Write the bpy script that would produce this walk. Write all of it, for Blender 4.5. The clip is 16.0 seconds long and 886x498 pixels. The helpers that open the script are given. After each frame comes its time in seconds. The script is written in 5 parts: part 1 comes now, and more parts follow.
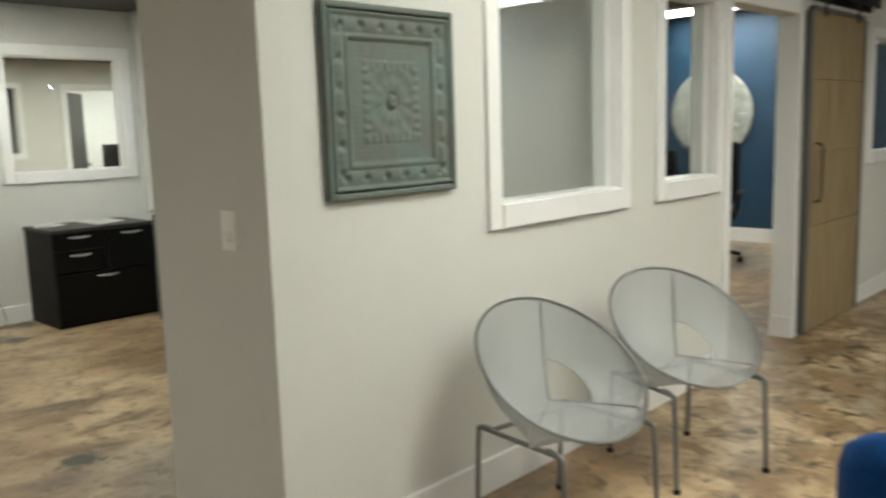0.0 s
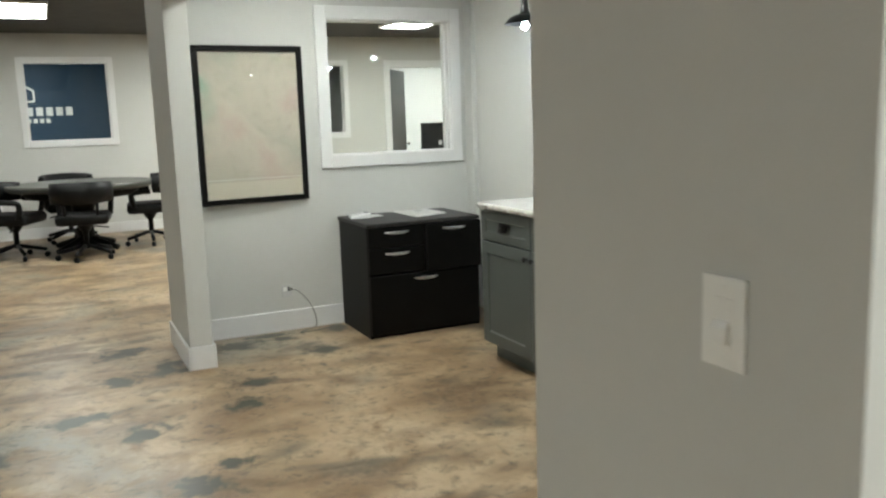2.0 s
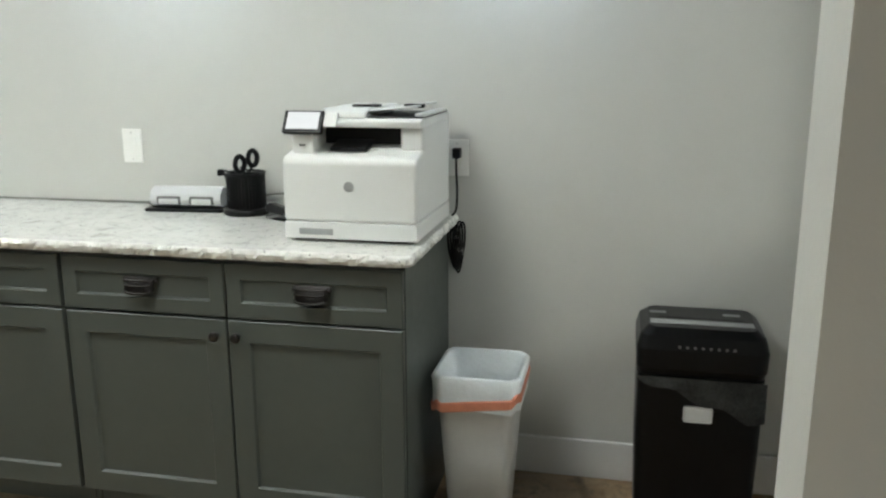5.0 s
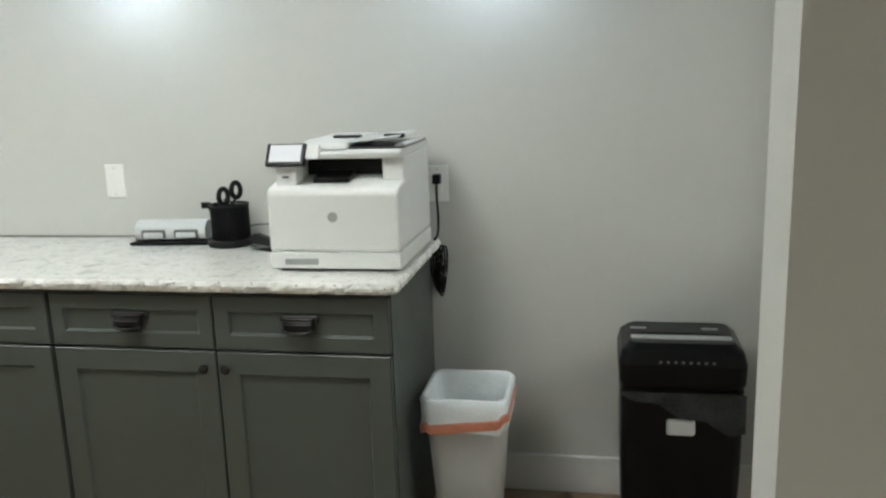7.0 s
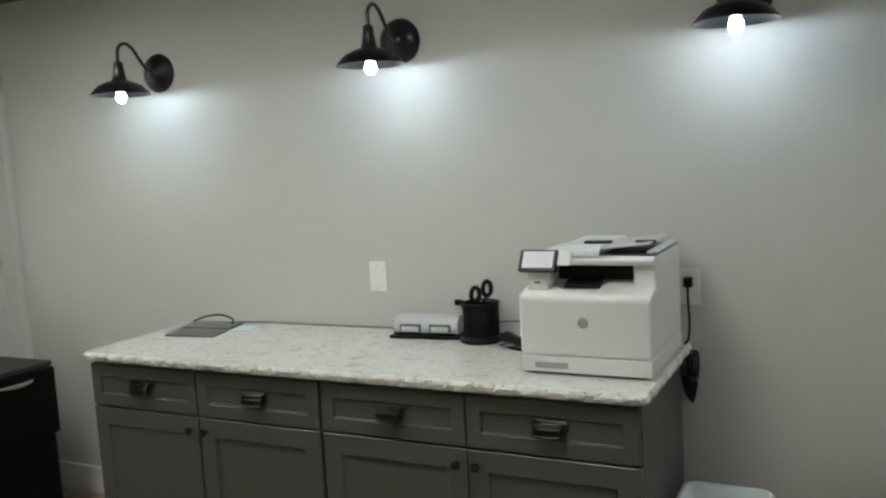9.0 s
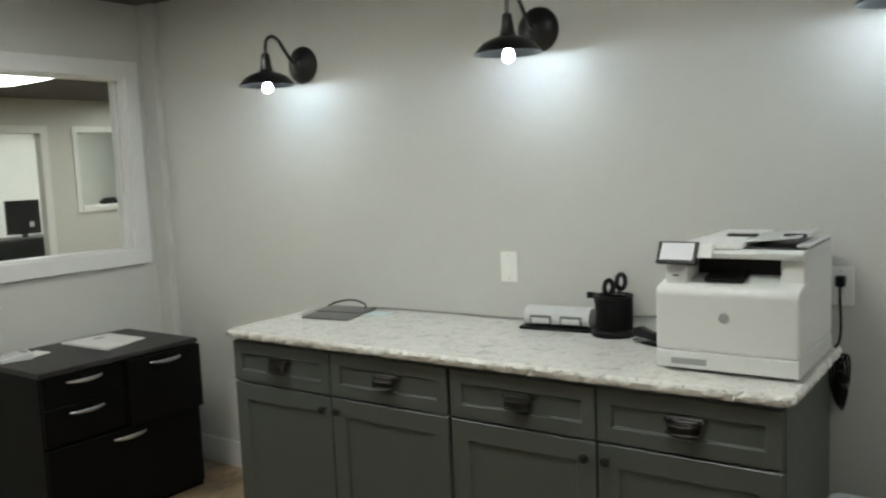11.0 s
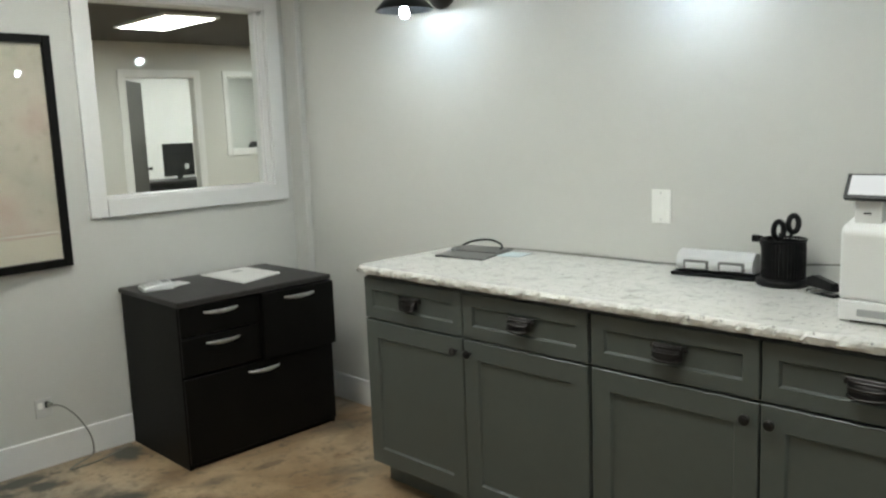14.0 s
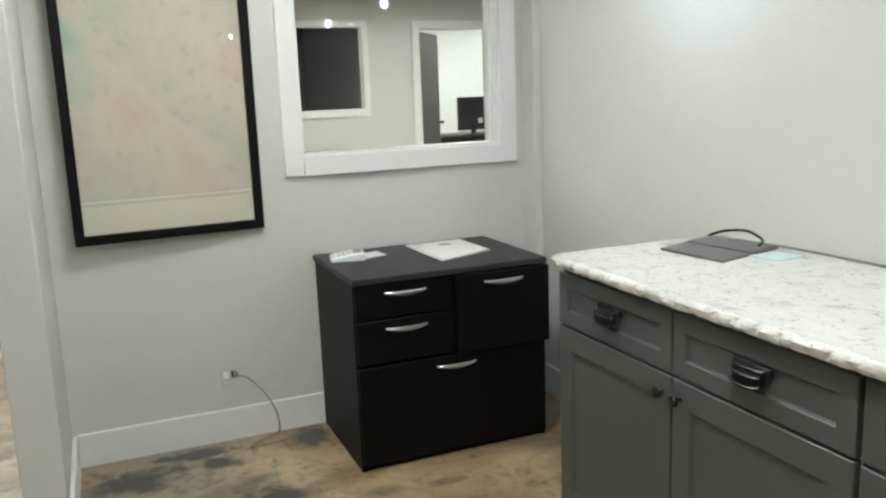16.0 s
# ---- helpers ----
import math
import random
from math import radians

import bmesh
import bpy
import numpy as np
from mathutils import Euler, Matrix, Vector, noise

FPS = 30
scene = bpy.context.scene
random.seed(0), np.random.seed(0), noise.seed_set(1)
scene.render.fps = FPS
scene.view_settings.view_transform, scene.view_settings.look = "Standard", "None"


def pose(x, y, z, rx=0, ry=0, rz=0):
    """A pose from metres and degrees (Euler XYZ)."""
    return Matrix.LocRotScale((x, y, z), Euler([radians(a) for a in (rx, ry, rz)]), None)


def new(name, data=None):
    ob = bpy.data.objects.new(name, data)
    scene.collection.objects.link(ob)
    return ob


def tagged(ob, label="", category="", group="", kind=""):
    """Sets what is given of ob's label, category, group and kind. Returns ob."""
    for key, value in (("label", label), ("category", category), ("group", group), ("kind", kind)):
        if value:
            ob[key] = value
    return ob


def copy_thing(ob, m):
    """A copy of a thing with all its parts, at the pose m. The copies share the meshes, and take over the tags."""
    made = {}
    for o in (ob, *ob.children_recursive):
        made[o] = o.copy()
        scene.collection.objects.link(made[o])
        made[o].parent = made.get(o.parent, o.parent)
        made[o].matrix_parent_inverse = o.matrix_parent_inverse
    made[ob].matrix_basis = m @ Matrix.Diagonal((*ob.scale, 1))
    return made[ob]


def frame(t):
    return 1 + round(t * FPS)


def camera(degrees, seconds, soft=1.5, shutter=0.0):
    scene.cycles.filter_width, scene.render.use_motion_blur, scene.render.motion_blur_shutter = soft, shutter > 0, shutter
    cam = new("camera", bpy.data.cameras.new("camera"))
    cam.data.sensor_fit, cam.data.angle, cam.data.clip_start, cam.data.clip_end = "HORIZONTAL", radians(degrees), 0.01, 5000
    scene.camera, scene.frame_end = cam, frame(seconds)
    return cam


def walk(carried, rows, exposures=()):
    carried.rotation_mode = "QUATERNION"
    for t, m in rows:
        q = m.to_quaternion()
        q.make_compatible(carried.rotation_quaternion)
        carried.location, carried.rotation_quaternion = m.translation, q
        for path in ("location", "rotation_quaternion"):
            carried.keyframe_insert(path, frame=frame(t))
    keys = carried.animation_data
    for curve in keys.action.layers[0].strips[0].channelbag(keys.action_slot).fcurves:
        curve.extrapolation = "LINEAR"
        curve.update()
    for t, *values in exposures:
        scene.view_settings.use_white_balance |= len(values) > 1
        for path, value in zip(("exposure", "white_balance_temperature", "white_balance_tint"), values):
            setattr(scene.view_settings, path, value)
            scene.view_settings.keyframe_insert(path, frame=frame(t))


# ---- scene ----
cam = camera(56.5, 16.0, soft=2.3, shutter=0.4)
# seconds, eye x y z in metres, turn about x y z in degrees
ROWS = [
    (0.0, -0.1732, 0.1118, 1.4337, 81.626, 1.812, 43.827),
    (0.5, -0.4827, 0.2459, 1.4309, 81.297, 1.63, 52.814),
    (1.0, -0.8167, 0.3892, 1.4275, 80.754, 2.5, 61.072),
    (1.5, -1.1745, 0.5667, 1.4411, 80.958, 2.313, 64.758),
    (2.0, -1.6185, 0.6849, 1.4201, 80.904, 1.872, 64.384),
    (2.5, -2.0221, 0.7495, 1.408, 80.702, 1.896, 62.905),
    (3.0, -2.3868, 0.8347, 1.4503, 79.47, 2.195, 56.674),
    (3.5, -2.6745, 0.8442, 1.417, 79.519, 1.251, 45.563),
    (4.0, -2.8738, 0.8374, 1.4333, 78.364, 0.915, 32.64),
    (4.5, -2.9753, 0.8568, 1.4496, 77.578, 1.026, 21.673),
    (5.0, -3.084, 0.808, 1.4482, 77.037, 0.2, 12.24),
    (7.5, -3.0804, 0.7605, 1.524, 78.925, 1.94, 10.63),
    (8.0, -3.0732, 0.759, 1.6035, 82.355, 3.463, 18.165),
    (8.5, -3.1018, 0.7237, 1.6022, 83.461, 3.574, 23.754),
    (11.0, -3.1453, 0.7104, 1.5566, 84.246, 2.521, 35.341),
    (11.5, -3.1628, 0.7717, 1.5575, 84.137, 2.254, 39.714),
    (12.0, -3.1669, 0.7963, 1.5494, 84.32, 2.185, 42.245),
    (12.5, -3.171, 0.778, 1.5459, 84.332, 1.954, 44.119),
    (13.0, -3.1933, 0.7392, 1.5432, 83.99, 1.694, 44.555),
    (13.5, -3.239, 0.7584, 1.5, 83.04, 1.967, 44.508),
    (14.0, -3.2844, 0.8754, 1.4702, 81.338, 2.214, 45.05),
    (14.5, -3.3049, 1.1014, 1.462, 79.431, 2.443, 50.65),
    (15.0, -3.4483, 1.2775, 1.4492, 79.059, 2.83, 58.482),
    (15.5, -3.621, 1.4877, 1.4428, 78.886, 3.002, 63.208),
    (16.0, -3.6905, 1.6632, 1.4263, 79.153, 2.116, 67.096),
]
walk(cam, [(t, pose(x, y, z, rx, ry, rz)) for t, x, y, z, rx, ry, rz in ROWS],
     exposures=[(0.0, 0.2, 6950, 10), (1.5, 0.3, 6600, 10), (2.5, 0.25, 6500, 10), (4.0, 0.02, 6500, 10), (5.0, 0.15, 6500, 10), (7.5, 0.02, 6500, 10), (8.0, -0.3, 6500, 10), (8.5, -0.5, 6550, 10),
                (11.0, -0.4, 6700, 10), (12.5, -0.28, 6700, 10), (13.5, -0.18, 6600, 10), (14.0, -0.08, 6600, 10), (15.0, 0.22, 6550, 10), (16.0, 0.28, 6500, 10)])

# ---------------------------------------------------------------- world
world = bpy.data.worlds.new("world")
scene.world = world
world.use_nodes = True
world.node_tree.nodes["Background"].inputs[0].default_value = (0.5, 0.55, 0.6, 1)
world.node_tree.nodes["Background"].inputs[1].default_value = 0.02
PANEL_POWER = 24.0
BULB_POWER = 265.0

# ---------------------------------------------------------------- plan (metres)
CEIL = 2.66
NOOK_CEIL = 2.49
LEFT = -7.11      # partition with the interior window
BACK = 3.54       # wall behind the counter
FRONT = 1.49      # face of the wall with the light switch
SIDE = -2.22      # long wall with the hanging art
FAR = -13.75      # far wall of the meeting area


# ---------------------------------------------------------------- materials
def material(name, colour, rough=0.5, metal=0.0, vary=0.08, scale=6.0, bump=0.0, bump_scale=60.0, colour2=None, coat=0.0, spec=0.5):
    m = bpy.data.materials.new(name)
    m.use_nodes = True
    n, l = m.node_tree.nodes, m.node_tree.links
    b = n["Principled BSDF"]
    b.inputs["Roughness"].default_value = rough
    b.inputs["Metallic"].default_value = metal
    b.inputs["Coat Weight"].default_value = coat
    b.inputs["Specular IOR Level"].default_value = spec
    tc = n.new("ShaderNodeTexCoord")
    n1 = n.new("ShaderNodeTexNoise")
    n1.inputs["Scale"].default_value = scale
    n1.inputs["Detail"].default_value = 6
    l.new(tc.outputs["Object"], n1.inputs["Vector"])
    n2 = n.new("ShaderNodeTexNoise")
    n2.inputs["Scale"].default_value = scale * 9
    n2.inputs["Detail"].default_value = 3
    l.new(tc.outputs["Object"], n2.inputs["Vector"])
    mixf = n.new("ShaderNodeMath")
    mixf.operation = "MULTIPLY_ADD"
    mixf.inputs[1].default_value = 0.35
    l.new(n2.outputs["Fac"], mixf.inputs[0])
    sc = n.new("ShaderNodeMath")
    sc.operation = "MULTIPLY"
    sc.inputs[1].default_value = 0.65
    l.new(n1.outputs["Fac"], sc.inputs[0])
    l.new(sc.outputs[0], mixf.inputs[2])
    ramp = n.new("ShaderNodeValToRGB")
    c = colour
    d = colour2 or tuple(v * (1 - 2 * vary) for v in c)
    e = c if colour2 else tuple(min(1, v * (1 + vary)) for v in c)
    ramp.color_ramp.elements[0].position, ramp.color_ramp.elements[1].position = 0.3, 0.7
    ramp.color_ramp.elements[0].color = (*d, 1)
    ramp.color_ramp.elements[1].color = (*e, 1)
    l.new(mixf.outputs[0], ramp.inputs[0])
    l.new(ramp.outputs[0], b.inputs["Base Color"])
    rr = n.new("ShaderNodeMapRange")
    rr.inputs["To Min"].default_value = max(0, rough - 0.06)
    rr.inputs["To Max"].default_value = min(1, rough + 0.06)
    l.new(n2.outputs["Fac"], rr.inputs["Value"])
    l.new(rr.outputs[0], b.inputs["Roughness"])
    if bump:
        n3 = n.new("ShaderNodeTexNoise")
        n3.inputs["Scale"].default_value = bump_scale
        n3.inputs["Detail"].default_value = 4
        l.new(tc.outputs["Object"], n3.inputs["Vector"])
        bp = n.new("ShaderNodeBump")
        bp.inputs["Strength"].default_value = bump
        bp.inputs["Distance"].default_value = 0.004
        l.new(n3.outputs["Fac"], bp.inputs["Height"])
        l.new(bp.outputs[0], b.inputs["Normal"])
    return m


def glow(name, colour, power, base=0.8):
    m = bpy.data.materials.new(name)
    m.use_nodes = True
    b = m.node_tree.nodes["Principled BSDF"]
    b.inputs["Base Color"].default_value = (base, base, base, 1)
    b.inputs["Emission Color"].default_value = (*colour, 1)
    b.inputs["Emission Strength"].default_value = power
    return m


def clear_glass(name, tint=(0.96, 0.98, 0.97), rough=0.0):
    m = bpy.data.materials.new(name)
    m.use_nodes = True
    n, l = m.node_tree.nodes, m.node_tree.links
    out = n["Material Output"]
    n.remove(n["Principled BSDF"])
    tr = n.new("ShaderNodeBsdfTransparent")
    tr.inputs[0].default_value = (*tint, 1)
    gl = n.new("ShaderNodeBsdfGlossy")
    gl.inputs["Roughness"].default_value = rough
    lw = n.new("ShaderNodeLayerWeight")
    lw.inputs[0].default_value = 0.5
    pw = n.new("ShaderNodeMath")
    pw.operation = "POWER"
    pw.inputs[1].default_value = 4.0
    l.new(lw.outputs["Facing"], pw.inputs[0])
    fr = n.new("ShaderNodeMath")
    fr.operation = "MULTIPLY_ADD"
    fr.inputs[1].default_value, fr.inputs[2].default_value = 0.4, 0.022
    l.new(pw.outputs[0], fr.inputs[0])
    mx = n.new("ShaderNodeMixShader")
    l.new(fr.outputs[0], mx.inputs[0])
    l.new(tr.outputs[0], mx.inputs[1])
    l.new(gl.outputs[0], mx.inputs[2])
    l.new(mx.outputs[0], out.inputs[0])
    return m


def ramp_of(n, stops):
    r = n.new("ShaderNodeValToRGB")
    e = r.color_ramp.elements
    while len(e) < len(stops):
        e.new(0.5)
    for el, (p, c) in zip(e, stops):
        el.position, el.color = p, (*c, 1)
    return r


# dark stains in the concrete: x, y, half sizes, seed
STAINS = ((-6.87, 1.67, 0.17, 0.26, 3.0), (-6.90, 1.98, 0.10, 0.14, 9.0), (-6.50, 2.14, 0.14, 0.18, 14.0), (-7.02, 1.92, 0.08, 0.26, 17.0),
          (-6.97, 2.38, 0.16, 0.15, 19.0), (-7.10, 1.0, 0.16, 0.22, 21.0), (-6.60, 1.20, 0.22, 0.16, 25.0), (-6.48, 0.95, 0.16, 0.14, 29.0),
          (-5.73, 1.49, 0.13, 0.15, 33.0), (-5.58, 0.99, 0.14, 0.16, 37.0), (-6.06, 1.61, 0.11, 0.14, 43.0), (-4.83, 1.11, 0.15, 0.16, 47.0),
          (-5.02, 1.28, 0.09, 0.12, 53.0), (-5.90, 0.70, 0.13, 0.22, 57.0), (-5.45, 0.23, 0.55, 0.22, 61.0), (-3.84, 1.50, 0.15, 0.12, 67.0))


def floor_material():
    """Stained and sealed concrete: tan clouds, brown drifts, grey-green and dark blots under a glossy coat."""
    m = bpy.data.materials.new("stained_concrete")
    m.use_nodes = True
    n, l = m.node_tree.nodes, m.node_tree.links
    b = n["Principled BSDF"]
    b.inputs["Specular IOR Level"].default_value = 0.38
    tc = n.new("ShaderNodeTexCoord")

    def cloud(scale, detail, rough, dist, shift, stretch=(1, 1, 1)):
        mp = n.new("ShaderNodeMapping")
        mp.inputs["Location"].default_value = (shift, shift * 0.7, 0)
        mp.inputs["Scale"].default_value = stretch
        l.new(tc.outputs["Object"], mp.inputs["Vector"])
        t = n.new("ShaderNodeTexNoise")
        t.inputs["Scale"].default_value = scale
        t.inputs["Detail"].default_value = detail
        t.inputs["Roughness"].default_value = rough
        t.inputs["Distortion"].default_value = dist
        l.new(mp.outputs[0], t.inputs["Vector"])
        return t.outputs["Fac"]

    base = ramp_of(n, [(0.30, (0.205, 0.124, 0.062)), (0.42, (0.335, 0.228, 0.13)), (0.54, (0.44, 0.322, 0.197)), (0.70, (0.525, 0.418, 0.285))])
    l.new(cloud(1.5, 4, 0.55, 0.5, 3.1), base.inputs[0])

    def spot(x, y, rx, ry, seed):
        """A ragged stain about one place."""
        mp = n.new("ShaderNodeMapping")
        mp.inputs["Location"].default_value = (-x / rx, -y / ry, 0)
        mp.inputs["Scale"].default_value = (1 / rx, 1 / ry, 1)
        l.new(tc.outputs["Object"], mp.inputs["Vector"])
        g = n.new("ShaderNodeTexGradient")
        g.gradient_type = "SPHERICAL"
        l.new(mp.outputs[0], g.inputs[0])
        ad = n.new("ShaderNodeMath")
        ad.operation = "MULTIPLY_ADD"
        ad.inputs[1].default_value = 0.52
        l.new(g.outputs["Fac"], ad.inputs[0])
        l.new(cloud(9.0, 4, 0.55, 0.4, seed), ad.inputs[2])
        return ad.outputs[0]

    def region(x, y, r, lift, scale, seed):
        """Blotches that gather over a wide stretch of floor."""
        mp = n.new("ShaderNodeMapping")
        mp.inputs["Location"].default_value = (-x / r, -y / r, 0)
        mp.inputs["Scale"].default_value = (1 / r, 1 / r, 1)
        l.new(tc.outputs["Object"], mp.inputs["Vector"])
        g = n.new("ShaderNodeTexGradient")
        g.gradient_type = "SPHERICAL"
        l.new(mp.outputs[0], g.inputs[0])
        ad = n.new("ShaderNodeMath")
        ad.operation = "MULTIPLY_ADD"
        ad.inputs[1].default_value = lift
        l.new(g.outputs["Fac"], ad.inputs[0])
        l.new(cloud(scale, 4, 0.58, 0.5, seed), ad.inputs[2])
        return ad.outputs[0]

    def blend(under, mask, stops, colour):
        r = ramp_of(n, [(stops[0], (0, 0, 0)), (stops[1], (1, 1, 1))])
        l.new(mask, r.inputs[0])
        mx = n.new("ShaderNodeMix")
        mx.data_type = "RGBA"
        l.new(r.outputs[0], mx.inputs["Factor"])
        l.new(under, mx.inputs["A"])
        mx.inputs["B"].default_value = (*colour, 1)
        return mx.outputs["Result"]

    c = blend(base.outputs[0], cloud(1.9, 3, 0.5, 0.5, 11.0, (1.5, 0.8, 1)), (0.485, 0.65), (0.17, 0.106, 0.056))
    c = blend(c, cloud(0.8, 4, 0.55, 0.4, 27.0), (0.55, 0.68), (0.25, 0.23, 0.185))
    c = blend(c, cloud(2.7, 2, 0.4, 0.4, 5.0, (1.5, 0.75, 1)), (0.60, 0.75), (0.11, 0.095, 0.07))
    c = blend(c, cloud(4.2, 2, 0.4, 0.5, 41.0, (1.4, 0.7, 1)), (0.65, 0.77), (0.095, 0.065, 0.04))
    c = blend(c, cloud(20.0, 3, 0.5, 0.0, 60.0), (0.45, 1.0), (0.30, 0.22, 0.13))
    # the open side of the room is blotched more heavily
    c = blend(c, region(-0.6, 5.0, 4.6, 0.24, 5.2, 70.0), (0.60, 0.74), (0.20, 0.125, 0.06))
    c = blend(c, region(-0.6, 4.4, 4.2, 0.16, 8.0, 83.0), (0.655, 0.76), (0.075, 0.048, 0.024))
    c = blend(c, region(-4.4, -0.1, 2.5, 0.20, 3.0, 95.0), (0.62, 0.80), (0.19, 0.118, 0.058))
    for x, y, rx, ry, seed in STAINS:
        c = blend(c, spot(x, y, rx * 1.1, ry * 1.1, seed), (0.63, 0.84), (0.055, 0.053, 0.04))
    l.new(c, b.inputs["Base Color"])
    rr = n.new("ShaderNodeMapRange")
    rr.inputs["To Min"].default_value, rr.inputs["To Max"].default_value = 0.30, 0.46
    l.new(cloud(6.0, 3, 0.5, 0, 8.0), rr.inputs["Value"])
    l.new(rr.outputs[0], b.inputs["Roughness"])
    bp = n.new("ShaderNodeBump")
    bp.inputs["Strength"].default_value, bp.inputs["Distance"].default_value = 0.12, 0.004
    l.new(cloud(14.0, 4, 0.5, 0, 2.0), bp.inputs["Height"])
    l.new(bp.outputs[0], b.inputs["Normal"])
    return m


def granite_material():
    m = bpy.data.materials.new("pale_granite")
    m.use_nodes = True
    n, l = m.node_tree.nodes, m.node_tree.links
    b = n["Principled BSDF"]
    b.inputs["Roughness"].default_value = 0.16
    tc = n.new("ShaderNodeTexCoord")
    a = n.new("ShaderNodeTexNoise")
    a.inputs["Scale"].default_value, a.inputs["Detail"].default_value, a.inputs["Roughness"].default_value = 17, 8, 0.66
    a.inputs["Distortion"].default_value = 0.8
    v = n.new("ShaderNodeTexNoise")
    v.inputs["Scale"].default_value, v.inputs["Detail"].default_value, v.inputs["Roughness"].default_value = 60, 4, 0.7
    for t in (a, v):
        l.new(tc.outputs["Object"], t.inputs["Vector"])
    r1 = ramp_of(n, [(0.27, (0.38, 0.375, 0.35)), (0.37, (0.59, 0.585, 0.555)), (0.47, (0.69, 0.685, 0.65)), (0.70, (0.745, 0.74, 0.705))])
    l.new(a.outputs["Fac"], r1.inputs[0])
    r2 = ramp_of(n, [(0.31, (0.10, 0.095, 0.09)), (0.40, (1, 1, 1))])
    l.new(v.outputs["Fac"], r2.inputs[0])
    mx = n.new("ShaderNodeMix")
    mx.data_type, mx.blend_type = "RGBA", "MULTIPLY"
    mx.inputs["Factor"].default_value = 0.75
    l.new(r1.outputs[0], mx.inputs["A"])
    l.new(r2.outputs[0], mx.inputs["B"])
    l.new(mx.outputs["Result"], b.inputs["Base Color"])
    return m


def oak_material():
    m = bpy.data.materials.new("weathered_oak")
    m.use_nodes = True
    n, l = m.node_tree.nodes, m.node_tree.links
    b = n["Principled BSDF"]
    b.inputs["Roughness"].default_value = 0.6
    tc = n.new("ShaderNodeTexCoord")
    mp = n.new("ShaderNodeMapping")
    mp.inputs["Scale"].default_value = (30, 30, 1.6)
    l.new(tc.outputs["Object"], mp.inputs["Vector"])
    t = n.new("ShaderNodeTexNoise")
    t.inputs["Scale"].default_value, t.inputs["Detail"].default_value, t.inputs["Distortion"].default_value = 1.0, 6, 0.5
    l.new(mp.outputs[0], t.inputs["Vector"])
    r = ramp_of(n, [(0.3, (0.14, 0.10, 0.05)), (0.5, (0.215, 0.16, 0.086)), (0.7, (0.28, 0.215, 0.122))])
    l.new(t.outputs["Fac"], r.inputs[0])
    oi = n.new("ShaderNodeObjectInfo")
    mr = n.new("ShaderNodeMapRange")
    mr.inputs["To Min"].default_value, mr.inputs["To Max"].default_value = 0.88, 1.10
    l.new(oi.outputs["Random"], mr.inputs["Value"])
    hs = n.new("ShaderNodeHueSaturation")
    l.new(mr.outputs[0], hs.inputs["Value"])
    l.new(r.outputs[0], hs.inputs["Color"])
    l.new(hs.outputs[0], b.inputs["Base Color"])
    bp = n.new("ShaderNodeBump")
    bp.inputs["Strength"].default_value, bp.inputs["Distance"].default_value = 0.3, 0.003
    l.new(t.outputs["Fac"], bp.inputs["Height"])
    l.new(bp.outputs[0], b.inputs["Normal"])
    return m


